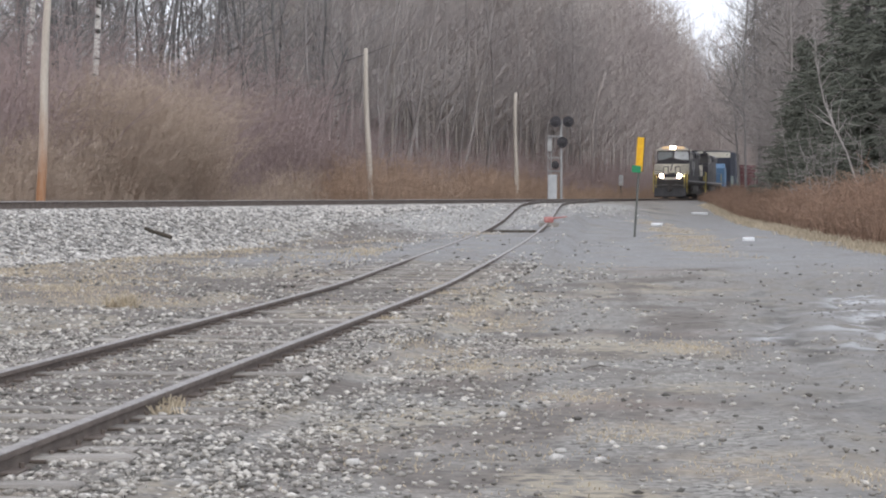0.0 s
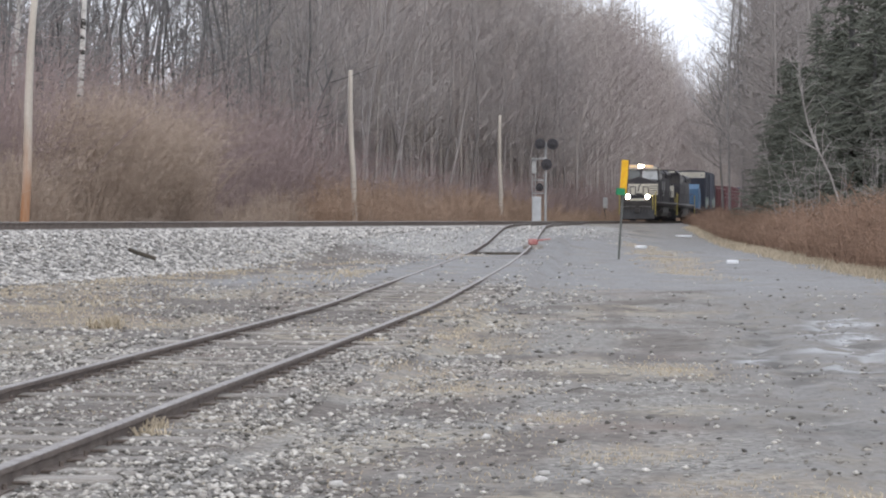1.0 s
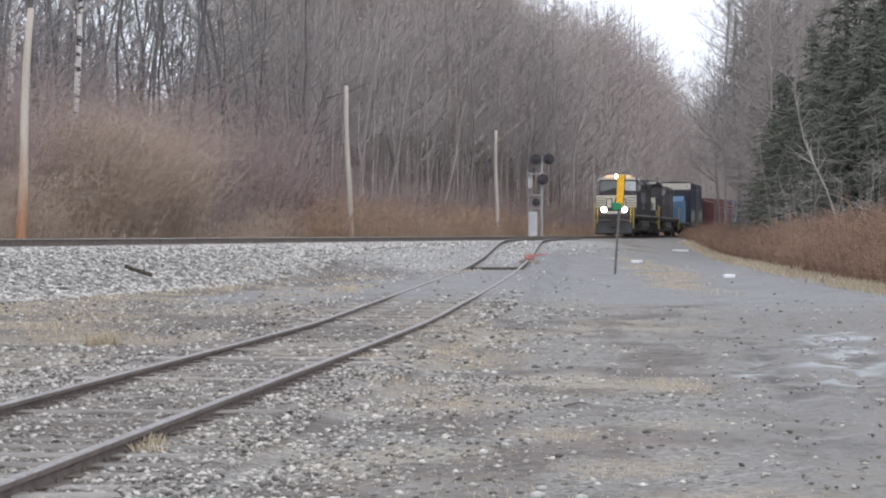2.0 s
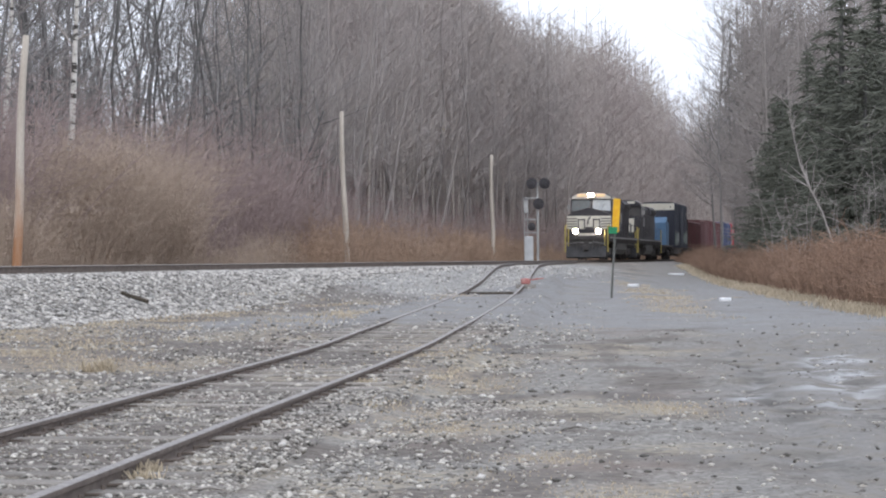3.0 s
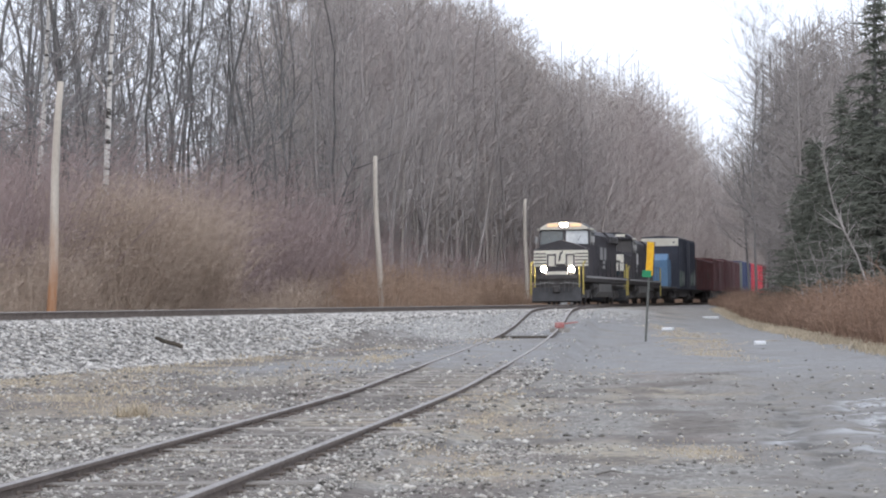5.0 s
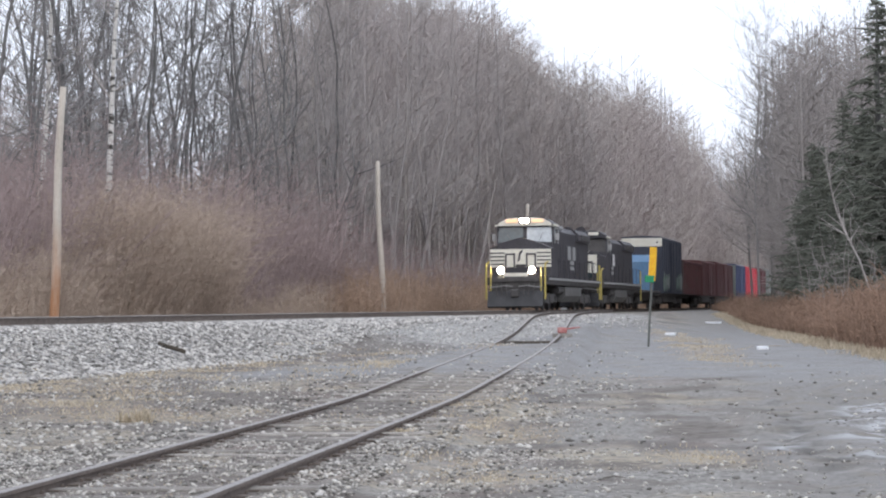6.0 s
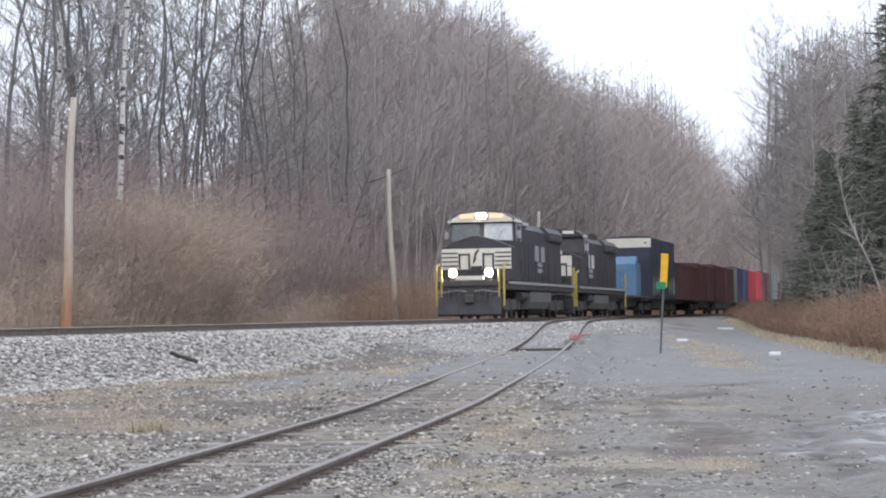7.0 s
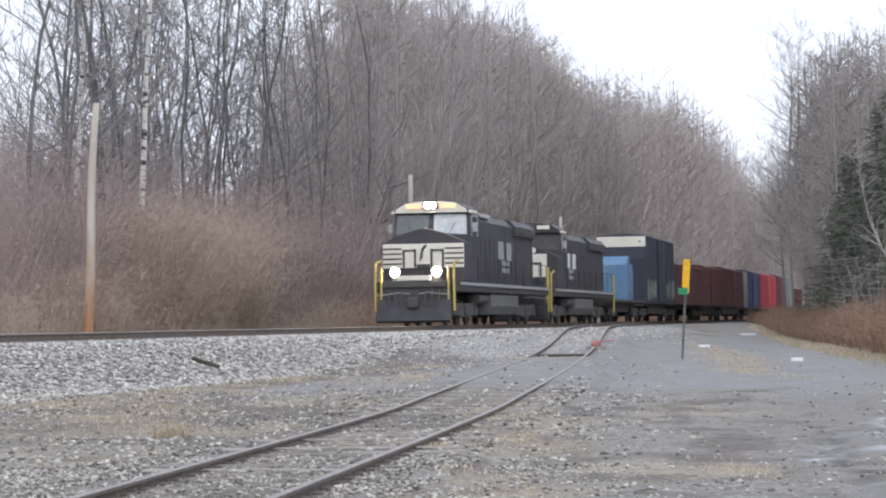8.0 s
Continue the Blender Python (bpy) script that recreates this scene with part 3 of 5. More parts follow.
def build_signal():
    y = 165.5
    x, yy = main_at(y, -3.2)
    z0 = float(ground_z(x, yy))
    sig = thing("railway_signal", "silver railway signal mast with three round black heads", "signal", pose(x, yy, z0, 0, 0, -2.6))
    part("mast", Geo().tube((0.38, 0, 0), (0.38, 0, 5.85), 0.085, 0.07, 10), M_SILVER, sig)
    part("base", Geo().box(-0.5, 0.7, -0.3, 0.3, -0.2, 0.3, 0.03), M_CASE, sig)
    lad = Geo()
    for u in (-0.52, -0.30):
        lad.tube((u, 0.1, 0.2), (u, 0.1, 4.7), 0.03, 0.03, 5)
    for i in range(15):
        lad.tube((-0.52, 0.1, 0.4 + i * 0.3), (-0.30, 0.1, 0.4 + i * 0.3), 0.015, 0.015, 4)
    part("ladder", lad, M_SILVER, sig)
    part("upper_panel", Geo().box(-0.56, -0.26, 0.0, 0.06, 3.7, 4.75, 0.01), M_SILVER, sig)
    part("platform", Geo().box(-0.55, 0.45, -0.25, 0.35, 4.66, 4.74, 0.01), M_SILVER, sig)
    for z in (2.3, 3.2):
        part("crossbar", Geo().box(-0.5, 0.42, 0.0, 0.08, z, z + 0.08, 0.01), M_SILVER, sig)
    case = part("relay_case", Geo().box(-0.52, 0.08, -0.3, 0.3, 0.3, 2.1, 0.03), M_CASE, sig, "grey-white metal relay case")
    part("case_door", Geo().box(-0.47, 0.03, -0.325, -0.302, 0.4, 2.0, 0.01), M_CASE, case)
    for hx, hz in ((0.0, 5.7), (0.85, 5.7), (0.45, 4.3), (-0.03, 2.75)):
        r = 0.38 if hz > 4 else 0.27
        head = part("signal_head", Geo().tube((hx, -0.28, hz), (hx, -0.24, hz), r, r, 18), M_BLACK, sig, "round black target disc")
        part("hood", Geo().tube((hx, -0.6, hz), (hx, -0.28, hz), 0.13, 0.15, 10), M_BLACK, head)
        part("lamp_housing", Geo().box(hx - 0.16, hx + 0.16, -0.24, 0.08, hz - 0.2, hz + 0.2, 0.02), M_SOOT, head)
        part("bracket", Geo().tube((hx, -0.05, hz), (0.38, 0, hz - 0.05), 0.035, 0.035, 6), M_SILVER, head)


build_signal()


def build_marker():
    x, y = 5.52, 70.0
    z0 = float(ground_z(x, y)) + 0.05
    mk = thing("marker_post", "yellow pipeline marker with a green band on a steel post", "marker post", pose(x, y, z0, 0, 3.6, 0))
    part("post", Geo().tube((0, 0, -0.3), (0, 0, 1.95), 0.032, 0.032, 8), M_POST, mk)
    part("panel", Geo().prism([(-0.1, -0.04), (0.1, -0.04), (0.1, 0.04), (-0.1, 0.04)], 1.85, 2.82, "z"), M_SIGNY, mk, "yellow plastic marker panel")
    part("panel_edge", Geo().box(0.101, 0.125, -0.05, 0.05, 1.85, 2.82, 0.005), M_BLACK, mk, "dark edge strip")
    part("band", Geo().box(-0.2, 0.06, -0.06, 0.06, 1.8, 2.0, 0.01), M_GREEN, mk, "green plastic band")


build_marker()


# ---- the train ----
def wheelset(parent, x, r=0.51, m=None):
    g = Geo()
    for u in (-0.75, 0.75):
        g.tube((0, u - 0.07, 0), (0, u + 0.07, 0), r, r, 16)
        for k in range(4):
            a = k * math.pi / 2
            g.box(-0.06 + 0.28 * math.cos(a), 0.06 + 0.28 * math.cos(a), u + math.copysign(0.07, u) - 0.01, u + math.copysign(0.07, u) + 0.01, -0.06 + 0.28 * math.sin(a), 0.06 + 0.28 * math.sin(a))
    g.tube((0, -0.9, 0), (0, 0.9, 0), 0.1, 0.1, 8)
    ob = part("wheelset", g, M_SOOT, parent, m=pose(x, 0, r))
    WHEELS.append((ob, x, r))
    return ob


WHEELS = []
CARS = []      # (thing, arc from the train's front to its middle, half wheelbase)


def truck(parent, x, axles, r=0.51):
    w = axles[-1] - axles[0]
    g = Geo()
    for u in (-1.05, 1.05):
        g.prism([(x - w / 2 - 0.5, 0.45), (x - w / 2 - 0.35, 0.85), (x + w / 2 + 0.35, 0.85), (x + w / 2 + 0.5, 0.45), (x + w / 2 - 0.2, 0.42), (x, 0.3), (x - w / 2 + 0.2, 0.42)], u - 0.08, u + 0.08)
        for a in axles:
            g.box(x + a - 0.18, x + a + 0.18, u - 0.14, u + 0.14, 0.36, 0.72, 0.03)
            if len(axles) > 2:
                g.tube((x + a + 0.35, u, 0.4), (x + a + 0.35, u, 0.9), 0.1, 0.1, 8)
    g.box(x - 0.3, x + 0.3, -1.0, 1.0, 0.6, 0.95, 0.03)
    t = part("truck", g, M_SOOT, parent)
    for a in axles:
        wheelset(t, x + a, r)
    return t


def coupler(parent, x, d):
    part("coupler", Geo().box(min(x, x + d * 0.45), max(x, x + d * 0.45), -0.12, 0.12, 0.72, 1.02, 0.03).box(x + d * 0.3 - 0.14, x + d * 0.3 + 0.14, -0.2, 0.2, 0.68, 1.06, 0.04), M_SOOT, parent)


def locomotive(lit):
    """x forwards, y to its left, z up from the rail."""
    lo = thing("locomotive", ("black diesel locomotive with cream striped nose, headlamps lit" if lit else "black diesel locomotive coupled behind the leading one, lamps dark"), "locomotive", group="coupled locomotives")
    part("underframe", Geo().box(-10.7, 10.6, -1.5, 1.5, 1.28, 1.6, 0.04), M_SOOT, lo)
    part("walkway", Geo().box(-10.75, 10.65, -1.56, 1.56, 1.6, 1.66, 0.015), M_BLACK, lo)
    for u in (-1, 1):
        part("sill_stripe", Geo().box(-10.6, 9.9, min(u * 1.565, u * 1.59), max(u * 1.565, u * 1.59), 1.52, 1.63), M_GREYP, lo, "pale grey sill stripe")
    # nose with a low-pitched hood
    part("nose", Geo().prism([(-1.56, 1.7), (1.56, 1.7), (1.58, 3.15), (0.8, 3.5), (0.0, 3.72), (-0.8, 3.5), (-1.58, 3.15)], 8.55, 10.05, "x"), M_BLACK, lo)
    wide, high = (1.57, 3.12) if lit else (1.05, 3.3)
    face = part("nose_face", Geo().box(10.052, 10.09, -wide, wide, 2.2, high, 0.012), M_CREAM, lo, "cream-painted nose panel")
    if not lit:
        part("nose_lamp", Geo().tube((10.05, 0.4, 3.47), (10.1, 0.4, 3.47), 0.14, 0.14, 12), M_CREAM, lo, "round white unlit lamp")
    for u in (-1, 1):
        for z in (2.36, 2.55, 2.74, 2.93) if lit else ():
            part("stripe", Geo().box(10.092, 10.11, min(u * 0.84, u * 1.55), max(u * 0.84, u * 1.55), z - 0.03, z + 0.03), M_BLACK, face)
        part("grab_frame", Geo().box(10.092, 10.12, min(u * 0.28, u * 0.36), max(u * 0.28, u * 0.36), 2.22, 2.92).box(10.092, 10.12, min(u * 0.36, u * 0.8), max(u * 0.36, u * 0.8), 2.82, 2.9).box(10.092, 10.12, min(u * 0.72, u * 0.8), max(u * 0.72, u * 0.8), 2.22, 2.82), M_BLACK, face)
    part("emblem", Geo().prism([(-0.16, 2.42), (-0.02, 2.6), (0.0, 2.85), (0.14, 3.02), (0.1, 3.1), (-0.06, 2.95), (-0.12, 2.7)], 10.092, 10.115, "x"), M_BLACK, face, "dark painted emblem shape")
    part("nose_door", Geo().box(10.092, 10.108, -0.26, 0.26, 2.2, 2.34, 0.005), M_SOOT, face)
    # cab
    part("cab", Geo().prism([(6.2, 1.7), (8.55, 1.7), (8.55, 3.45), (8.35, 4.34), (6.2, 4.34)], -1.46, 1.46), M_BLACK, lo)
    part("cab_roof", Geo().prism([(-1.44, 4.34), (1.44, 4.34), (1.4, 4.5), (1.0, 4.74), (0.5, 4.82), (-0.5, 4.82), (-1.0, 4.74), (-1.4, 4.5)], 6.4, 8.5, "x"), M_BLACK, lo)
    part("roof_front", Geo().prism([(-1.42, 4.36), (1.42, 4.36), (1.37, 4.5), (0.98, 4.72), (0.5, 4.79), (-0.5, 4.79), (-0.98, 4.72), (-1.37, 4.5)], 8.502, 8.58, "x"), M_CREAM if lit else M_BLACK, lo, "" if not lit else "cream-white cab front above the windscreen")
    for u in (-1, 1):
        part("visor", Geo().box(7.2, 8.5, min(u * 1.462, u * 1.58), max(u * 1.462, u * 1.58), 4.32, 4.44, 0.02), M_CREAM, lo, "cream side visor strip")
        part("roof_edge", Geo().box(0.6 if lit else 2.5, 4.6 if lit else 6.1, min(u * 0.8, u * 1.0), max(u * 0.8, u * 1.0), 4.36, 4.52, 0.02), M_SILVER, lo, "pale roof edge strip")
        part("mirror", Geo().box(8.2, 8.3, min(u * 1.56, u * 1.75), max(u * 1.56, u * 1.75), 3.6, 3.95, 0.01), M_GREYP, lo)
    part("front_bulkhead", Geo().box(10.55, 10.72, -1.35, 1.35, 0.98, 1.5, 0.02), M_SOOT, lo)
    for u in (-0.55, 0.55):
        part("uncoupling_lever", Geo().bar([(10.8, u * 0.3, 1.2), (10.86, u, 1.25), (10.86, u * 2.4, 1.15)], 0.022), M_GREYP, lo)
    # The second unit's panes use a matte dark surface to drop the sky reflection.
    for u in (-1, 1):
        # The lead unit's left pane has its sky reflection painted into the colour.
        w = part("windscreen", Geo().add([(8.565, u * 0.1, 3.56), (8.565, u * 1.4, 3.5), (8.40, u * 1.36, 4.28), (8.40, u * 0.1, 4.3), (8.53, u * 0.1, 3.56), (8.53, u * 1.4, 3.5), (8.36, u * 1.36, 4.28), (8.36, u * 0.1, 4.3)], [(0, 1, 2, 3), (7, 6, 5, 4), (0, 4, 5, 1), (1, 5, 6, 2), (2, 6, 7, 3), (3, 7, 4, 0)]), M_SOOT if not lit else (M_SKYGLASS if u > 0 else M_GLASS), lo, "windscreen pane painted pale as if it reflected the sky" if lit and u > 0 else "dark windscreen pane")
        part("wiper", Geo().tube((8.585, u * 0.7, 3.5), (8.5, u * 0.95, 4.0), 0.012, 0.012, 4), M_BLACK, w)
        sw = part("side_window", Geo().box(6.9, 8.0, min(u * 1.462, u * 1.5), max(u * 1.462, u * 1.5), 3.55, 4.2, 0.01), M_GLASS, lo)
        part("window_frame", Geo().box(6.8, 6.9, min(u * 1.463, u * 1.52), max(u * 1.463, u * 1.52), 3.45, 4.28).box(8.0, 8.12, min(u * 1.463, u * 1.52), max(u * 1.463, u * 1.52), 3.45, 4.28).box(6.9, 8.0, min(u * 1.463, u * 1.52), max(u * 1.463, u * 1.52), 4.2, 4.28), M_GREYP, sw)
        part("number_board", Geo().box(8.582, 8.62, min(u * 0.36, u * 0.98), max(u * 0.36, u * 0.98), 4.52, 4.7, 0.008), M_NUMB if lit else M_CREAM, lo, "lit number board with plain panel" if lit else "")
        part("lamp_bracket", Geo().box(10.18, 10.46, min(u * 0.66, u * 0.94), max(u * 0.66, u * 0.94), 1.662, 1.84, 0.02), M_SOOT, lo)
        d = part("ditch_light", Geo().tube((10.1, u * 0.8, 2.02), (10.5, u * 0.8, 2.02), 0.18, 0.18, 16), M_SOOT, lo)
        part("lens", Geo().tube((10.5, u * 0.8, 2.02), (10.52, u * 0.8, 2.02), 0.165, 0.165, 16), M_HEAD if lit else M_GLASS, d, "glowing warm white lamp" if lit else "")
        rail = Geo().bar([(10.75, u * 1.5, 0.55), (10.75, u * 1.5, 2.15), (10.65, u * 1.5, 2.35), (9.8, u * 1.5, 2.45)], 0.05)
        rail.bar([(10.72, u * 1.28, 0.7), (10.72, u * 1.28, 2.2)], 0.045)
        part("front_handrail", rail, M_YELLOW, lo, "yellow front handrail")
        for i in range(4):
            part("step", Geo().box(10.3, 10.72, min(u * 1.1, u * 1.5), max(u * 1.1, u * 1.5), 0.45 + i * 0.3, 0.49 + i * 0.3), M_SOOT, lo)
        rail = Geo().bar([(-10.75, u * 1.5, 0.55), (-10.75, u * 1.5, 2.6)], 0.05).bar([(-10.4, u * 1.52, 1.6), (-10.4, u * 1.52, 2.6)], 0.045)
        part("rear_handrail", rail, M_YELLOW, lo, "yellow rear handrail")
        for i in range(4):
            part("rear_step", Geo().box(-10.72, -10.3, min(u * 1.1, u * 1.5), max(u * 1.1, u * 1.5), 0.45 + i * 0.3, 0.49 + i * 0.3), M_SOOT, lo)
        rail = Geo().bar([(6.0, u * 1.5, 2.65), (-10.4, u * 1.5, 2.65)], 0.022, 4)
        for i in range(9):
            rail.tube((5.8 - i * 2.0, u * 1.5, 1.66), (5.8 - i * 2.0, u * 1.5, 2.65), 0.02, 0.02, 4)
        part("side_handrail", rail, M_BLACK, lo)
    hl = part("headlight", Geo().box(8.585, 8.68, -0.3, 0.3, 4.5, 4.74, 0.02), M_BLACK, lo)
    for u in (-0.115, 0.115):
        part("lens", Geo().tube((8.68, u, 4.63), (8.7, u, 4.63), 0.112, 0.112, 14), M_HEAD if lit else M_GLASS, hl, "glowing warm white lamp" if lit else "")
    part("anticlimber", Geo().box(10.2, 10.85, -1.2, 1.2, 1.45, 1.68, 0.03), M_SOOT, lo)
    part("step_light_strip", Geo().box(10.852, 10.87, -0.62, 0.62, 1.74, 1.88, 0.01).box(10.7, 10.85, -0.62, 0.62, 1.7, 1.88), M_CREAM, lo, "cream strip above the coupler")
    part("pilot", Geo().prism([(10.6, 0.98), (10.82, 0.98), (11.15, 0.2), (10.95, 0.12), (10.6, 0.4)], -1.4, 1.4), M_PLOW, lo, "dusty grey snowplow pilot")
    for u in (-0.95, -0.7, -0.45, 0.45, 0.7, 0.95):
        part("air_hose", Geo().bar([(10.82, u, 1.35), (11.0, u, 1.1), (11.02, u * 0.95, 0.75)], 0.03), M_SOOT, lo)
    coupler(lo, 10.7, 1)
    coupler(lo, -10.7, -1)
    # long hood
    tail = -9.6 if lit else -10.45
    hood = part("hood", Geo().prism([(-0.98, 1.66), (0.98, 1.66), (0.98, 4.2), (0.72, 4.48), (-0.72, 4.48), (-0.98, 4.2)], tail, 6.2, "x"), M_BLACK, lo)
    for u in (-1, 1):
        for i in range(12):
            x = 5.2 - i * 0.98
            part("hood_door", Geo().box(x - 0.43, x + 0.43, min(u * 0.982, u * 1.0), max(u * 0.982, u * 1.0), 1.95, 3.55, 0.006), M_BLACK, hood)
        for i in range(5):
            part("louvre_panel", Geo().box(-8.9 + i * 0.7, -8.35 + i * 0.7, min(u * 1.122, u * 1.15), max(u * 1.122, u * 1.15), 3.92, 4.26, 0.01), M_SOOT, hood)
        sh = -2.6 if lit else 1.2
        for i, (a, b) in enumerate(((0.3 + sh, 1.5 + sh), (-1.5 + sh, -0.4 + sh))):
            part("letter_block", Geo().box(a, b, min(u * 1.002, u * 1.008), max(u * 1.002, u * 1.008), 2.75, 3.5), M_GREYP if lit else M_WHITE, hood, "worn pale lettering shown as a plain block")
        for z in (2.3, 2.6):
            part("number_bar", Geo().box(-0.9 + sh, 0.7 + sh, min(u * 1.002, u * 1.008), max(u * 1.002, u * 1.008), z - 0.1, z + 0.1), M_GREYP, hood, "plain bar for the road number")
    part("radiator", Geo().prism([(-1.12, 3.85), (1.12, 3.85), (1.12, 4.25), (0.85, 4.52), (-0.85, 4.52), (-1.12, 4.25)], tail + 0.1, -4.6, "x"), M_BLACK, lo)
    part("exhaust_stack", Geo().box(0.8, 2.2, -0.4, 0.4, 4.48, 4.66, 0.03), M_SOOT, lo)
    part("roof_box", Geo().box(3.4, 5.6, -0.86, 0.86, 4.48, 4.62, 0.02).box(3.4, 5.6, 0.86, 0.99, 4.3, 4.5, 0.02), M_GREYP, lo, "grey roof equipment box")
    part("fuel_tank", Geo().prism([(-1.42, 0.75), (-1.2, 0.42), (1.2, 0.42), (1.42, 0.75), (1.42, 1.22), (-1.42, 1.22)], -3.3, 2.9, "x"), M_TANK, lo, "dusty grey fuel tank")
    for u in (-1.2, 1.2):
        part("air_reservoir", Geo().tube((3.1, u, 1.05), (5.0, u, 1.05), 0.2, 0.2, 10), M_SOOT, lo)
    for x in (6.7, -6.7):
        truck(lo, x, (-2.0, 0.0, 2.0))

    def longer(x):
        return x if x > 6.2 else 6.2 + (x - 6.2) * 1.065

    # the nose and cab stand behind an open front platform
    back = ("nose", "cab", "roof_front", "cab_roof", "visor", "mirror", "windscreen", "side_window", "number_board", "headlight")
    for ob in lo.children:
        if ob.name.split(".")[0] in back or ob.name.startswith("nose"):
            for o in (ob, *ob.children_recursive):
                for p in o.data.vertices:
                    p.co.x -= 1.0
    for ob in lo.children_recursive:
        if ob.name.startswith("wheelset"):
            ob.location.x = longer(ob.location.x)
        else:
            for p in ob.data.vertices:
                p.co.x = longer(p.co.x)
    for i in range(len(WHEELS) - 6, len(WHEELS)):
        ob, x, r = WHEELS[i]
        WHEELS[i] = (ob, longer(x), r)
    return lo


def boxcar(length, width, z1, body_mat, end_mat, label, top_mat=None, band_mat=None, ribs=12):
    """A ribbed box car, x forwards."""
    h = length / 2
    car = thing("freight_car", label, "freight car", group="freight cars of the train")
    part("underframe", Geo().box(-h + 0.3, h - 0.3, -0.5, 0.5, 0.85, 1.1, 0.03).box(-h + 0.5, h - 0.5, -1.3, 1.3, 1.0, 1.12), M_SOOT, car)
    w = width / 2
    part("body", Geo().box(-h + 0.45, h - 0.45, -w, w, 1.12, z1 - 0.12, 0.03), body_mat, car)
    part("roof", Geo().prism([(-w - 0.03, z1 - 0.12), (w + 0.03, z1 - 0.12), (w - 0.1, z1 - 0.02), (0, z1 + 0.06), (-w + 0.1, z1 - 0.02)], -h + 0.4, h - 0.4, "x"), body_mat, car)
    # Made-up dark block that fills the bright see-through gap beneath the car.
    part("underbody", Geo().prism([(-h + 3.7, 1.0), (-h + 4.4, 0.5), (h - 4.4, 0.5), (h - 3.7, 1.0)], -1.15, 1.15), M_SOOT, car)
    for u in (-1, 1):
        for i in range(ribs):
            x = -h + 0.7 + i * (length - 1.4) / (ribs - 1)
            part("side_rib", Geo().box(x - 0.05, x + 0.05, min(u * (w + 0.001), u * (w + 0.05)), max(u * (w + 0.001), u * (w + 0.05)), 1.15, z1 - 0.15, 0.008), body_mat, car)
        d = part("door", Geo().box(-1.6, 1.6, min(u * (w + 0.052), u * (w + 0.1)), max(u * (w + 0.052), u * (w + 0.1)), 1.2, z1 - 0.3, 0.01), body_mat, car)
        part("door_rod", Geo().tube((0.4, u * (w + 0.14), 1.2), (0.4, u * (w + 0.14), z1 - 0.3), 0.025, 0.025, 5), body_mat, d)
        if band_mat:
            rr = random.Random(33 if u > 0 else 34)
            for k in range(9):
                x, z = -h + 1.4 + k * (length - 2.8) / 8, rr.uniform(1.9, 2.25)
                if abs(x) < 1.9:
                    continue
                a = rr.uniform(0, 1)
                poly = [(x + rr.uniform(0.6, 1.05) * math.cos(a + q * math.pi / 4), z + rr.uniform(0.55, 1.0) * 0.85 * math.sin(a + q * math.pi / 4)) for q in range(8)]
                part("paint_patch", Geo().prism(poly, min(u * (w + 0.052 + 0.002 * (k % 2)), u * (w + 0.056 + 0.002 * (k % 2))), max(u * (w + 0.052 + 0.002 * (k % 2)), u * (w + 0.056 + 0.002 * (k % 2)))), band_mat if k % 3 else M_GREYC, car, "green and grey graffiti")
    part("end_wall", Geo().box(h - 0.449, h - 0.41, -w + 0.02, w - 0.02, 1.15, z1 - 0.14, 0.01), end_mat, car)
    for i in range(8):
        z = 1.4 + i * (z1 - 2.6) / 8
        part("end_corrugation", Geo().box(h - 0.409, h - 0.36, -w + 0.15, w - 0.15, z, z + 0.14, 0.02), end_mat, car)
    if top_mat:
        part("end_top_panel", Geo().box(h - 0.408, h - 0.38, -w, w, z1 - 0.76, z1 - 0.12, 0.008), top_mat, car, "cream-white upper end panel")
        part("panel_mark", Geo().box(h - 0.379, h - 0.37, w - 0.45, w - 0.3, z1 - 0.5, z1 - 0.4), M_BLACK, car)
    lad = Geo()
    for u in (w - 0.5, w - 0.1):
        lad.tube((h - 0.33, u, 1.1), (h - 0.33, u, z1 - 1.0), 0.02, 0.02, 4)
    for i in range(8):
        lad.tube((h - 0.33, w - 0.5, 1.3 + i * 0.33), (h - 0.33, w - 0.1, 1.3 + i * 0.33), 0.015, 0.015, 4)
    part("ladder", lad, end_mat, car)
    for x in (-h + 2.2, h - 2.2):
        truck(car, x, (-0.88, 0.88), 0.46)
    coupler(car, h - 0.3, 1)
    coupler(car, -h + 0.3, -1)
    return car


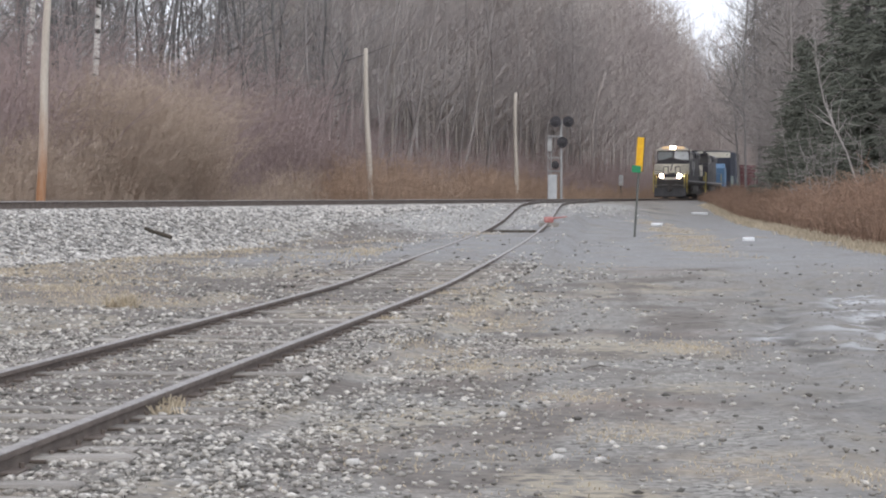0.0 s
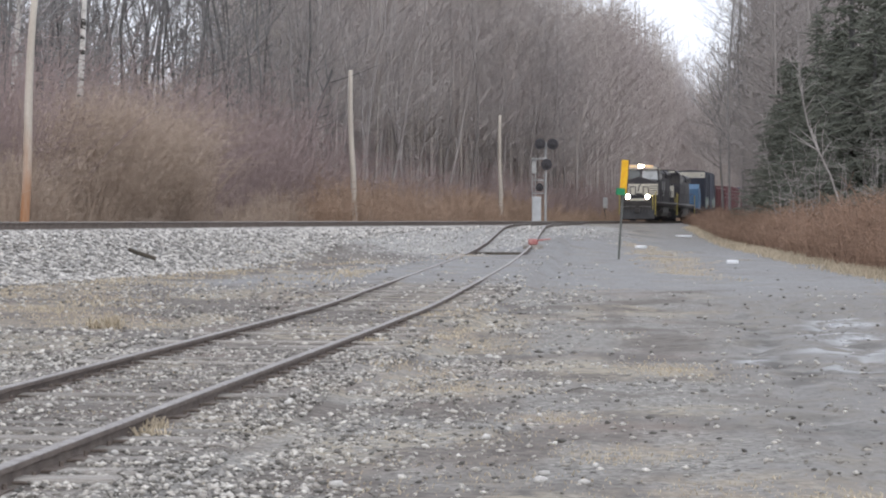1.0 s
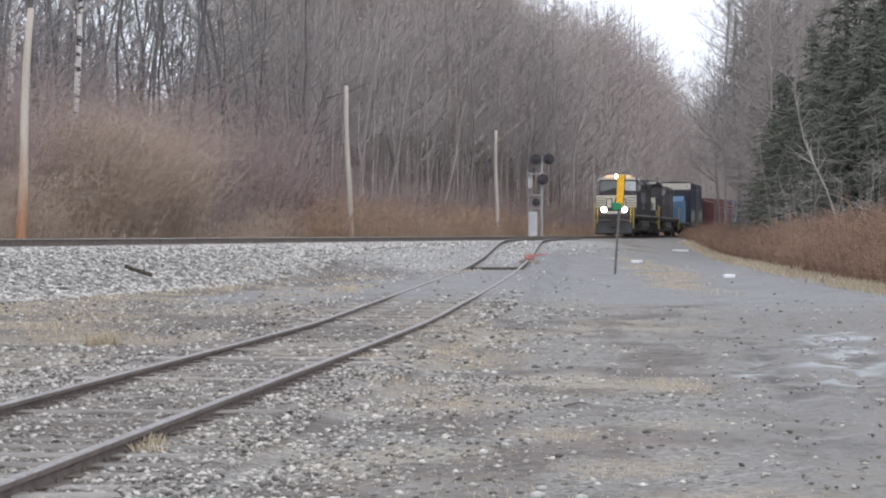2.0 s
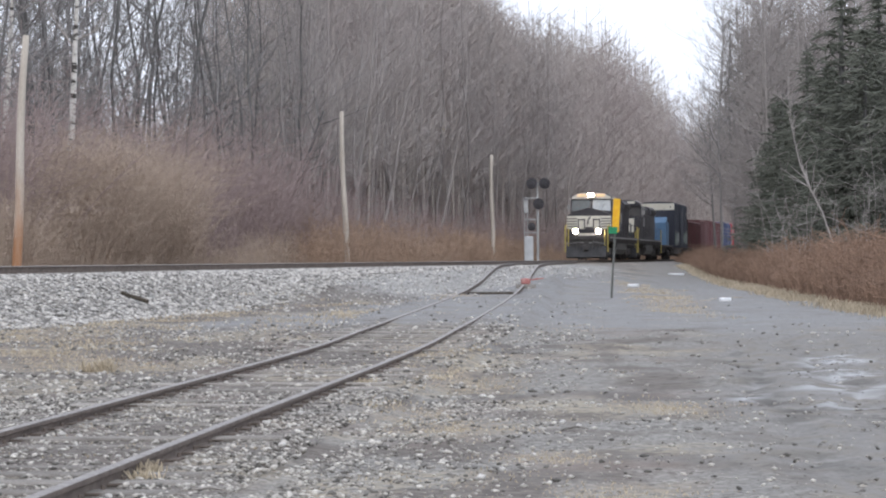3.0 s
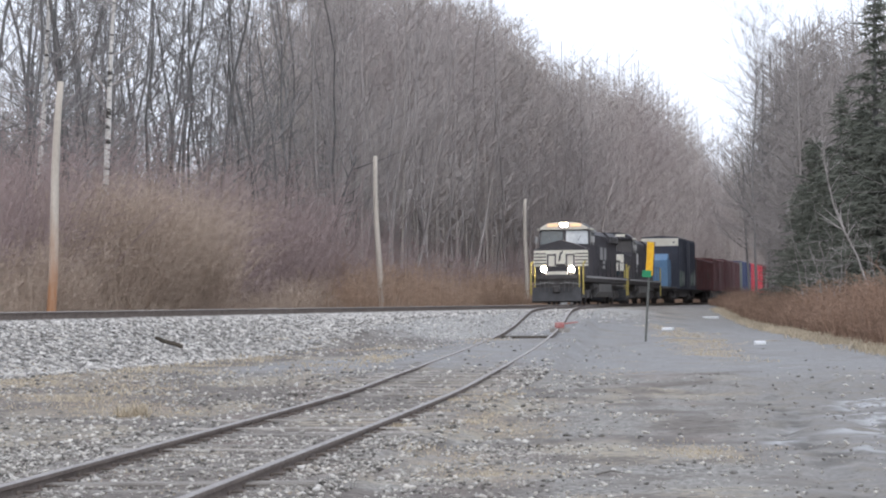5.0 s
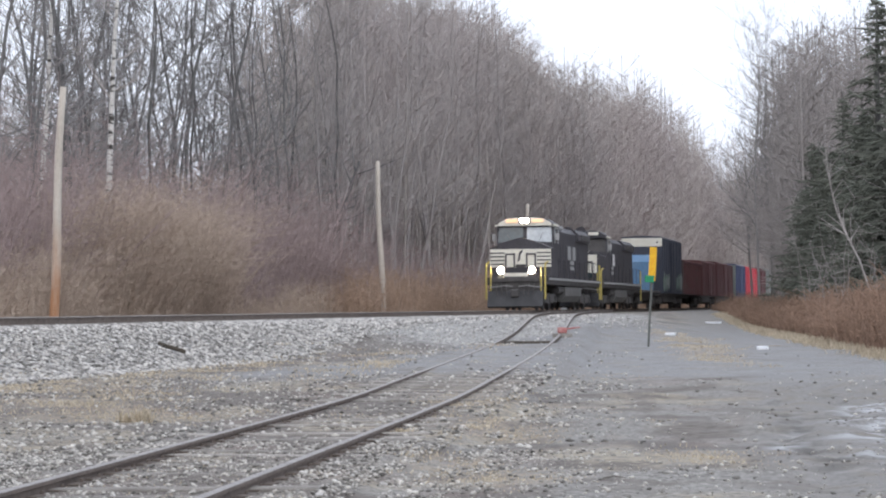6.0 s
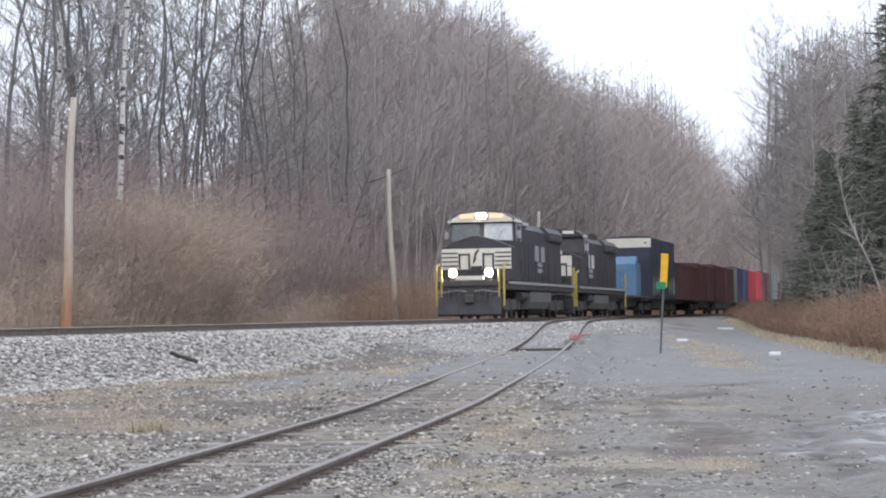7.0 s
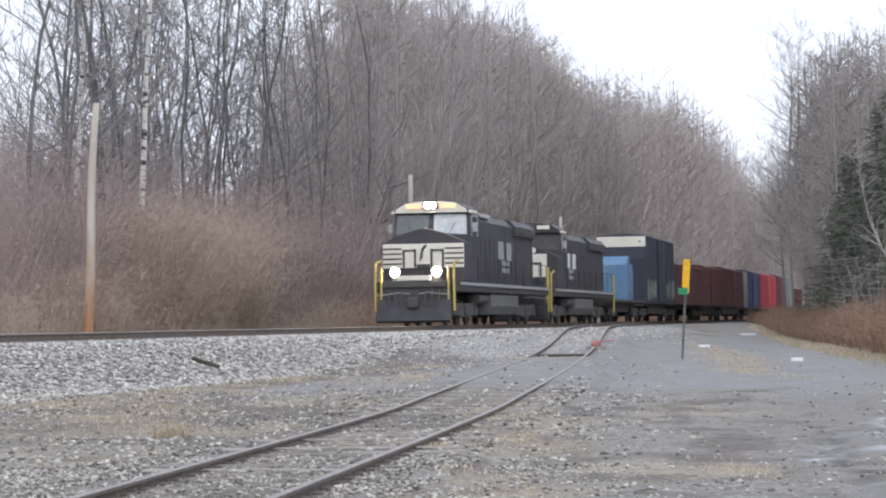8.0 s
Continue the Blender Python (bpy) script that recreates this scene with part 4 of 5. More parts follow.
def flat_car(length, w, z1, body_mat, label):
    """A flat car that carries a low machinery housing towards its front end."""
    h = length / 2
    car = thing("freight_car", label, "freight car", group="freight cars of the train")
    part("underframe", Geo().prism([(-h + 0.4, 0.95), (-h + 3, 0.6), (h - 3, 0.6), (h - 0.4, 0.95), (h - 0.4, 1.15), (-h + 0.4, 1.15)], -0.9, 0.9), M_SOOT, car)
    part("deck", Geo().box(-h + 0.4, h - 0.4, -w / 2, w / 2, 1.15, 1.3, 0.02), M_SOOT, car)
    x1, x0 = h - 5.9, h - 8.7
    hs = part("housing", Geo().prism([(x0, 1.3), (x1, 1.3), (x1, z1 - 0.5), (x1 - 0.6, z1), (x0 + 1.4, z1), (x0 + 1.4, z1 - 0.45), (x0, z1 - 0.45)], -w / 2 + 0.05, w / 2 - 0.05), body_mat, car, "light blue machinery housing")
    for u in (-1, 1):
        for i in range(2):
            x = x0 + 0.75 + i * 1.32
            part("panel", Geo().box(x - 0.58, x + 0.58, min(u * (w / 2 - 0.048), u * (w / 2 - 0.01)), max(u * (w / 2 - 0.048), u * (w / 2 - 0.01)), 1.5, z1 - 0.75, 0.01), body_mat, hs)
    for s in (-1, 1):
        truck(car, s * (h - 2.2), (-0.88, 0.88), 0.46)
        coupler(car, s * (h - 0.3), s)
    return car


def gondola(length, w, z1, body_mat, label, side_mat=None):
    """An open-topped ribbed car with a taller end."""
    h = length / 2
    car = thing("freight_car", label, "freight car", group="freight cars of the train")
    part("underframe", Geo().box(-h + 0.3, h - 0.3, -0.5, 0.5, 0.85, 1.15, 0.03), M_SOOT, car)
    part("floor", Geo().box(-h + 0.5, h - 0.5, -w / 2 + 0.1, w / 2 - 0.1, 1.15, 1.3), M_SOOT, car)
    for u in (-1, 1):
        part("side_wall", Geo().box(-h + 0.5, h - 0.5, min(u * (w / 2 - 0.08), u * w / 2), max(u * (w / 2 - 0.08), u * w / 2), 1.15, z1), side_mat or body_mat, car)
        part("top_rail", Geo().box(-h + 0.5, h - 0.5, min(u * (w / 2 + 0.002), u * (w / 2 + 0.09)), max(u * (w / 2 + 0.002), u * (w / 2 + 0.09)), z1 - 0.14, z1 + 0.02, 0.01), M_MAROON, car)
        for i in range(11):
            x = -h + 0.9 + i * (length - 1.8) / 10
            part("side_rib", Geo().box(x - 0.07, x + 0.07, min(u * (w / 2 + 0.002), u * (w / 2 + 0.12)), max(u * (w / 2 + 0.002), u * (w / 2 + 0.12)), 1.15, z1 - 0.15, 0.01), body_mat, car)
    for s in (-1, 1):
        part("end_wall", Geo().box(min(s * (h - 0.5), s * (h - 0.58)), max(s * (h - 0.5), s * (h - 0.58)), -w / 2 + 0.08, w / 2 - 0.08, 1.3, z1 + 0.1), M_MAROON, car)
        truck(car, s * (h - 2.2), (-0.88, 0.88), 0.46)
        coupler(car, s * (h - 0.3), s)
    return car


def build_train():
    def put(car, a0, a1, base):
        CARS.append((car, (a0 + a1) / 2, base / 2))
    put(locomotive(True), 0.0, 22.3, 13.4)      # mounted by the middle of its cab-to-tail wheelbase
    put(locomotive(False), 23.43, 45.73, 13.4)
    put(flat_car(14.3, 3.0, 3.85, M_LBLUE, "flat car carrying a light blue machinery housing"), 47.0, 61.3, 9.9)
    put(boxcar(17.2, 3.05, 5.42, M_NAVY, M_NAVY, "tall dark blue box car with cream end panel and graffiti", M_CREAM, M_GRAF), 61.6, 78.8, 12.8)
    # Side sheets painted dark to stand for the open car's shaded inside.
    put(gondola(20.0, 3.1, 3.9, M_MAROON, "open gondola car with maroon ribs, sides painted dark for its shaded inside", M_SOOT), 79.2, 99.2, 15.6)
    put(boxcar(17.2, 3.05, 4.3, M_MAROON, M_MAROON, "faded maroon ribbed box car"), 99.6, 116.8, 12.8)
    put(boxcar(24.0, 3.05, 4.5, M_MAROON, M_MAROON, "long faded maroon ribbed box car", None, None, 18), 117.2, 141.2, 19.0)
    put(boxcar(17.2, 3.05, 4.75, M_BLUEC, M_GREYC, "blue box car with a grey end wall"), 146.0, 163.2, 12.8)
    put(boxcar(26.0, 3.05, 4.8, M_RED, M_RED, "long bright red box car", None, None, 18), 163.6, 189.6, 20.5)
    put(boxcar(17.2, 3.05, 5.0, M_MAROON, M_MAROON, "dark maroon box car near the train's tail"), 190.0, 207.2, 12.8)
    put(boxcar(17.2, 3.05, 5.2, M_GREYC, M_GREYC, "grey-green box car near the train's tail"), 207.6, 224.8, 12.8)
    put(gondola(20.0, 3.1, 3.9, M_MAROON, "open maroon gondola car near the train's tail"), 225.2, 245.2, 15.6)


build_train()


# ---- woods ----
def bare_tree(seed, h, r0, twigs, spread, lean=0.0, first=0.35, levels=3, up=0.9, wave=0.13, thin=0.011):
    """A leafless tree: tapered trunk, limbs and many fine twigs. Returns trunk and crown."""
    rr = random.Random(seed)
    trunk, crown = Geo(), Twigs()
    k = 10
    pts = [Vector((0, 0, -0.3))]
    d = Vector((rr.uniform(-lean, lean), rr.uniform(-lean, lean), 1)).normalized()
    for i in range(k):
        d = (d * 0.6 + Vector((rr.uniform(-wave, wave), rr.uniform(-wave, wave), 0.4))).normalized()
        pts.append(pts[-1] + d * (h / k))
    rad = [r0 * (1 - 0.9 * i / k) for i in range(k + 1)]
    trunk.loft(pts, rad, 6)

    def grow(p, d, length, r, level):
        n = 4 - level
        q = p
        for i in range(n):
            d = (d + Vector((rr.uniform(-0.25, 0.25), rr.uniform(-0.25, 0.25), rr.uniform(-0.02, 0.28)))).normalized()
            e = q + d * (length / n)
            crown.tube(q, e, r * (1 - 0.75 * i / n), r * (1 - 0.75 * (i + 1) / n), 3, False)
            if level < levels:
                for j in range(2):
                    a = Vector((rr.gauss(0, 1), rr.gauss(0, 1), rr.gauss(0.35, 0.6))).normalized()
                    grow(q.lerp(e, rr.uniform(0.2, 1)), (d * 0.9 + a * 0.8).normalized(), length * rr.uniform(0.4, 0.62), max(r * 0.5, thin), level + 1)
            q = e

    for i in range(twigs):
        t = first + (1 - first) * (i + rr.random()) / twigs
        u = t * k
        j = min(int(u), k - 1)
        p = pts[j].lerp(pts[j + 1], u - j)
        a = rr.uniform(0, 2 * math.pi)
        d = Vector((math.cos(a), math.sin(a), rr.uniform(0.35, 1.0) * up)).normalized()
        grow(p, d, h * spread * (0.42 + 0.62 * (1 - t)) * rr.uniform(0.7, 1.2), max(rad[j] * 0.42, 0.02), 1)
    return trunk, crown


TREES, PALE_TREES = [], []
for i in range(8):
    tr, cr = bare_tree(20 + i, 20 + 1.2 * i, 0.085 + 0.01 * i, 24, 0.2, 0.06, 0.22, 2, wave=0.15, thin=0.024)
    TREES.append((tr.mesh("trunk", M_BARK, True), cr.mesh("crown", M_DARKTWIG), 20 + 1.2 * i))
    # Farther trees: trunk colour made paler to stand for haze.
    tr, cr = bare_tree(40 + i, 20 + 1.2 * i, 0.085 + 0.01 * i, 19, 0.2, 0.06, 0.22)
    PALE_TREES.append((tr.mesh("trunk", M_PALEBARK, True), cr.mesh("crown", M_TWIG), 20 + 1.2 * i))
POLE_TREES = []
for i in range(5):
    tr, cr = bare_tree(120 + i, 15.0 + 1.5 * i, 0.06 + 0.008 * i, 16, 0.15, 0.05, 0.3, 2, wave=0.19, thin=0.022)
    POLE_TREES.append((tr.mesh("trunk", M_BARK, True), cr.mesh("crown", M_DARKTWIG), 15.0 + 1.5 * i))
BIRCHES = []
for i in range(2):
    tr, cr = bare_tree(60 + i, 19.0 + i, 0.175, 12, 0.17, 0.05, 0.4)
    BIRCHES.append((tr.mesh("trunk", M_BIRCH, True), cr.mesh("crown", M_TWIG), 19 + i))


def plant(kinds, which, x, y, scale, turn, label, group, name="bare_tree"):
    tr, cr, h = kinds[which]
    t = thing(name, label, "tree", pose(x, y, float(ground_z(x, y)), 0, 0, turn) @ Matrix.Scale(scale, 4), group)
    part("trunk", tr, None, t)
    part("crown", cr, None, t)


def in_view(x, y, margin=0.015):
    return -0.2 - margin < x / y < 0.205 + margin


def build_woods():
    rr = random.Random(11)
    n = 0
    tries = 0
    while n < 215 and tries < 30000:
        tries += 1
        y = 70 + 190 * rr.random() ** 1.1
        s = -12.5 - 36 * rr.random() ** 1.5
        x, yy = main_at(y, s)
        if not in_view(x, yy) or (x / yy < -0.176 and rr.random() < 0.88) or (x / yy < -0.148 and rr.random() < 0.45) or (x / yy < -0.06 and rr.random() < 0.3) or (x / yy > -0.02 and s < -30) or (-0.134 < x / yy < -0.1 and (yy > 160 or rr.random() < 0.35)):
            continue
        n += 1
        k = rr.randrange(8)
        plant(TREES if x / yy < -0.055 + rr.uniform(-0.02, 0.02) else PALE_TREES, k, x, yy, rr.uniform(20.5, 25.5) / TREES[k][2], rr.uniform(0, 360), "tall leafless grey-brown tree in the wood", "leafless trees beyond the line")
    for i in range(60):     # young straight stems crowded at the wood's edge
        y = rr.uniform(82, 150)
        a = rr.uniform(-0.2, -0.062)
        if off_main(a * y, y) < -13 and not (a < -0.176 and i % 4) and not (a < -0.148 and i % 2):
            k = rr.randrange(5)
            plant(POLE_TREES, k, a * y, y, rr.uniform(0.9, 1.3), rr.uniform(0, 360), "slender dark leafless young tree in the wood", "leafless trees beyond the line")
    for (a, y) in ((-0.043, 158),):
        plant(BIRCHES, n % 2, a * y, y, rr.uniform(0.9, 1.1), rr.uniform(0, 360), "pale-barked birch tree, leafless", "birches beyond the line", "birch_tree")
        n += 1
    # trees on the yard side
    for i in range(62):
        a = 0.126 + 0.102 * rr.random() ** 1.2
        y = rr.uniform(max(128, 215 - (a - 0.128) * 1600), 260)
        x = a * y
        if off_main(x, y) < 6:
            continue
        top = np.interp(a, [0.11, 0.118, 0.128, 0.135, 0.15, 0.165, 0.24], [0.062, 0.085, 0.11, 0.121, 0.13, 0.136, 0.145]) * y
        k = rr.randrange(8)
        plant(PALE_TREES, k, x, y, min(1.1, top / TREES[k][2] * rr.uniform(0.75, 1.0)), rr.uniform(0, 360), "leafless tree beside the yard road", "leafless trees beside the road")


build_woods()


def lone_trees():
    """Trees that stand out from the wood: two tall birches, an open-crowned tree by the road, a leaning dead stem and a bleached snag."""
    rr = random.Random(44)
    for a, y, lean, seed in ((-0.1472, 93, 5.0, 71), (-0.1735, 95, 2.2, 72)):
        tr, cr = bare_tree(seed, 19.5, 0.165, 11, 0.15, 0.01, 0.42, wave=0.03)
        t = thing("birch_tree", "tall white-barked birch with black bands, leafless", "tree", pose(a * y, y, float(ground_z(a * y, y)), 0, lean, 0), "birches beyond the line")
        part("trunk", tr, M_BIRCH, t, smooth=True)
        part("crown", cr, M_TWIG, t)
    for a, y, h, seed in ((0.1245, 186, 22.0, 81), (0.1295, 196, 24.0, 82), (0.122, 215, 17.0, 83)):
        tr, cr = bare_tree(seed, h, 0.13, 26, 0.26, 0.05, 0.3, wave=0.06)
        t = thing("bare_tree", "open-crowned dark leafless tree at the edge of the wood", "tree", pose(a * y, y, float(ground_z(a * y, y)), 0, 0, rr.uniform(0, 360)), "leafless trees beside the road")
        part("trunk", tr, M_DARKTWIG, t, smooth=True)
        part("crown", cr, M_DARKTWIG, t)
    for name, label, x, y, pts, rad, m in (
            ("dead_tree", "dark dead stem leaning out of the thicket", -7.3, 130.0, [(0, 0, -0.3), (0.25, 0, 2.5), (0.8, 0.1, 4.6), (1.5, 0, 6.6), (2.2, -0.1, 8.6)], [0.16, 0.15, 0.13, 0.1, 0.05], M_BARK),
            ("dead_tree", "bleached grey snag with a broken fork", 15.0, 246.0, [(0, 0, -0.3), (0.1, 0, 4), (0.1, 0.1, 8), (0.5, 0, 10.4), (1.4, 0, 13.0)], [0.13, 0.12, 0.11, 0.09, 0.05], M_FARTWIG)):
        t = thing(name, label, "tree", pose(x, y, float(ground_z(x, y))))
        part("trunk", Geo().loft(pts, rad, 7), m, t, smooth=True)
        tw = Twigs()
        for i in range(7):
            j = rr.randrange(2, 4)
            b = Vector(pts[j]).lerp(Vector(pts[j + 1]), rr.random())
            e = b + Vector((rr.gauss(0.4, 0.8), rr.gauss(0, 0.6), rr.uniform(0.2, 1.5)))
            tw.tube(b, e, 0.045, 0.025)
            tw.tube(e, e + Vector((rr.gauss(0.2, 0.5), rr.gauss(0, 0.4), rr.uniform(0.1, 0.8))), 0.025, 0.012)
        part("crown", tw, m, t)


lone_trees()


def conifer(seed, h, w):
    """A spruce: tapered trunk and whorls of drooping boughs with many needle sprays."""
    rr = random.Random(seed)
    trunk = Geo().tube((0, 0, -0.2), (0, 0, h), 0.02 * h, 0.02, 7, False)
    g = Twigs()
    z = 0.06 * h
    while z < h * 0.98:
        r = w * (1 - z / h) ** 0.85 + 0.12
        for j in range(7):
            a = rr.uniform(0, 6.28)
            ln = r * rr.uniform(0.45, 1.2)
            dx, dy = math.cos(a), math.sin(a)
            tip = (dx * ln, dy * ln, z + rr.uniform(-0.3, 0.25) * ln)
            g.tube((0, 0, z), tip, 0.03, 0.015)
            for k in range(max(5, int(ln * 9))):
                t = rr.uniform(0.15, 1)
                b = (tip[0] * t, tip[1] * t, z + (tip[2] - z) * t)
                e = (b[0] + rr.gauss(0, 0.22) + dx * 0.15, b[1] + rr.gauss(0, 0.22) + dy * 0.15, b[2] + rr.uniform(-0.3, 0.18))
                g.tube(b, e, 0.05, 0.016)
        z += 0.02 * h
    return trunk.mesh("trunk", M_BARK, True), g.mesh("needles", M_NEEDLE)


def build_conifers():
    kinds = [conifer(1, 15.0, 2.7), conifer(2, 11.0, 3.2)]
    rr = random.Random(8)
    for a, y, h in ((0.1745, 110, 15.4), (0.19, 107, 13.5), (0.204, 106, 15.0), (0.184, 97, 10.5), (0.16, 118, 8.2), (0.168, 112, 10.2), (0.174, 99, 8.4), (0.197, 94, 9.5), (0.213, 98, 13.0), (0.165, 104, 6.6), (0.156, 126, 8.4), (0.1445, 141, 8.0), (0.15, 133, 10.0), (0.1545, 121, 9.0), (0.148, 152, 11.5), (0.16, 130, 12.5)):
        k = 0 if h > 12 else 1
        tr, nd = kinds[k]
        x = a * y
        t = thing("spruce_tree", "dark green spruce with dense drooping boughs", "tree", pose(x, y, float(ground_z(x, y)), 0, 0, rr.uniform(0, 360)) @ Matrix.Scale(h / (15.0, 11.0)[k], 4), "spruces beside the road")
        part("trunk", tr, None, t)
        part("needles", nd, None, t)


build_conifers()


def small_tree(g, rr, x, y, h, n):
    """A leafless tree of a distant wood, added to the twigs g."""
    z = float(ground_z(x, y))
    g.tube((x, y, z - 0.5), (x + rr.uniform(-1, 1), y, z + h * 0.95), 0.13, 0.03)
    for j in range(n):
        t = rr.uniform(0.2, 1.0)
        a = rr.uniform(0, 6.28)
        ln = h * 0.19 * (1.45 - t)
        p = (x, y, z + h * t * 0.9)
        q = (x + ln * math.cos(a), y + ln * math.sin(a), p[2] + ln * rr.uniform(0.3, 0.9))
        g.tube(p, q, 0.036, 0.017)
        for k in range(3):
            u = rr.uniform(0.35, 0.95)
            b = tuple(p[c] + (q[c] - p[c]) * u for c in range(3))
            g.tube(b, (b[0] + rr.uniform(-1.1, 1.1), b[1] + rr.uniform(-1.1, 1.1), b[2] + rr.uniform(-0.1, 1.4)), 0.022, 0.013)


def far_woods():
    rr = random.Random(5)
    g = Twigs()
    for i in range(1600):
        y = rr.uniform(150, 600)
        s = -14 - 55 * rr.random() ** 1.4 if y < 400 else rr.uniform(-100, 60)
        x, yy = main_at(y, s)
        if not in_view(x, yy, 0.03) or x / yy < -0.085:
            continue
        small_tree(g, rr, x, yy, rr.uniform(15, 20) * float(np.interp(x / yy, [-0.09, -0.03, 0.02, 0.05, 0.08, 0.12], [1.35, 1.5, 1.4, 1.5, 1.8, 1.8])), 22)
    for i in range(230):
        a = rr.uniform(-0.012, 0.104)
        y = 33.6 / (SLOPE - a) + rr.uniform(0, 110)
        top = float(np.interp(a, [-0.02, 0.02, 0.0315, 0.043, 0.066, 0.087, 0.104], [0.15, 0.131, 0.115, 0.1, 0.097, 0.085, 0.066])) * y * rr.uniform(0.86, 1.0)
        small_tree(g, rr, a * y, y, min(34, max(8, top + 1.35 - float(ground_z(a * y, y)))), 34)
    for i in range(130):
        a = rr.uniform(0.094, 0.13)
        y = rr.uniform(425, 560)
        if abs(off_main(a * y, y)) < 7:
            continue
        small_tree(g, rr, a * y, y, max(10, float(np.interp(a, [0.094, 0.112, 0.13], [0.08, 0.06, 0.066])) * y * rr.uniform(0.8, 1.0) - float(ground_z(a * y, y))), 30)
    # Haze over the distant woods is put into this twig colour.
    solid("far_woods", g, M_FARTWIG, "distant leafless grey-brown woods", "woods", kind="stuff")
    g = Twigs()
    for i in range(290):
        a = 0.131 + 0.106 * rr.random()
        y = rr.uniform(150 if a > 0.142 else 190, 260)
        x = a * y
        if off_main(x, y) < 7:
            continue
        top = float(np.interp(a, [0.11, 0.118, 0.125, 0.135, 0.15, 0.24], [0.05, 0.07, 0.102, 0.122, 0.133, 0.144])) * y
        small_tree(g, rr, x, y, min(28, top * rr.uniform(0.7, 1.0)), 26)
    solid("road_woods", g, M_TWIG, "leafless grey-brown woods beside the yard road", "woods", kind="stuff")


far_woods()


def brush_patch(name, label, material, seed, count, place, hmin, hmax, r=0.012, fan=0.35, sub=3):
    """Stuff made of many thin stems with side twigs."""
    rr = random.Random(seed)
    g = Twigs()
    for i in range(count):
        x, y, k = place(rr)
        z = float(ground_z(x, y)) - 0.05
        h = rr.uniform(hmin, hmax) * k
        q = (x + rr.gauss(0, fan) * h * 0.5, y + rr.gauss(0, fan) * h * 0.5, z + h)
        mid = (x * 0.5 + q[0] * 0.5 + rr.gauss(0, 0.05) * h, y * 0.5 + q[1] * 0.5, z + h * 0.55)
        g.tube((x, y, z), mid, r, r * 0.8, 3, False)
        g.tube(mid, q, r * 0.8, r * 0.4, 3, False)
        for j in range(sub):
            t = rr.uniform(0.3, 1)
            b = tuple(mid[c] + (q[c] - mid[c]) * t for c in range(3)) if rr.random() < 0.6 else mid
            e = (b[0] + rr.gauss(0, 0.22) * h, b[1] + rr.gauss(0, 0.22) * h, b[2] + rr.uniform(-0.06, 0.26) * h)
            g.tube(b, e, r * 0.6, r * 0.4, 3, False)
    return solid(name, g, material, label, "brush", kind="stuff")


def far_side(smin, smax, ymin, ymax):
    def place(rr):
        while True:
            y = rr.uniform(ymin, ymax)
            s = -rr.uniform(smin, smax)
            x, yy = main_at(y, s)
            if in_view(x, yy):
                lump = 0.72 + 0.3 * math.sin(y * 0.55 + s * 0.8) * math.sin(y * 0.21 + 2 - s * 0.5) + 0.18 * math.sin(y * 1.3)
                return x, yy, lump
    return place


def yard_side(amin, amax, ymin, ymax):
    def place(rr):
        while True:
            y = rr.uniform(ymin, ymax)
            x = y * rr.uniform(amin, amax)
            if off_main(x, y) > 6:
                return x, y, rr.uniform(0.6, 1.1)
    return place


def undergrowth(rr):
    while True:
        y = rr.uniform(80, 180)
        x, yy = main_at(y, -rr.uniform(17, 32))
        a = x / yy
        if in_view(x, yy) and not (-0.142 < a < -0.095 and rr.random() < 0.8):
            return x, yy, rr.uniform(0.7, 1.1)


def inner_wood(rr):
    while True:
        y = rr.uniform(75, 240)
        x, yy = main_at(y, -rr.uniform(16, 34))
        a = x / yy
        if in_view(x, yy) and not (-0.134 < a < -0.1 and rr.random() < 0.6):
            return x, yy, rr.uniform(0.45, 0.6) if -0.134 < a < -0.1 else rr.uniform(0.7, 1.1)


brush_patch("thicket", "tangled reddish-brown leafless thicket below the wood", M_BRUSH, 1, 8500, far_side(9, 17, 65, 130), 2.8, 7.6, 0.016, 0.6, 3)
brush_patch("thicket", "tangled reddish-brown leafless thicket below the wood", M_BRUSH, 2, 5500, far_side(8, 17, 130, 330), 1.8, 5.5, 0.022, 0.6, 3)
brush_patch("understory", "grey-brown saplings and undergrowth inside the wood", M_TWIG, 12, 3800, inner_wood, 4.0, 9.0, 0.022, 0.2, 5)
brush_patch("understory", "dark saplings and undergrowth inside the wood", M_TWIG, 18, 1500, undergrowth, 5.0, 11.0, 0.028, 0.16, 6)
brush_patch("understory", "grey-brown saplings and undergrowth beside the road", M_TWIG, 13, 3200, yard_side(0.134, 0.235, 150, 230), 4.0, 11.0, 0.024, 0.22, 6)
brush_patch("weed_fringe", "tan dead weeds along the far side of the line", M_TANBRUSH, 3, 3500, far_side(6.9, 10, 60, 150), 1.0, 2.4, 0.012, 0.3, 3)
brush_patch("weed_fringe", "orange-brown dead weeds along the far side of the line", M_RUSTWEED, 4, 3200, far_side(4, 8, 150, 330), 0.9, 2.2, 0.02, 0.3, 3)
brush_patch("weed_fringe", "low dead weeds beside the main line's ballast", M_TANBRUSH, 5, 1800, far_side(4, 6.8, 60, 150), 0.4, 0.9, 0.01, 0.3, 2)


def clumps(rr):
    while True:
        y = rr.choice((77, 84, 86, 88, 90, 92, 94)) + rr.gauss(0, 1.2)
        x, yy = main_at(y, -rr.uniform(7.2, 10.0))
        if in_view(x, yy):
            return x, yy, rr.uniform(0.7, 1.1) * (1.0 if yy > 82 else 0.6)


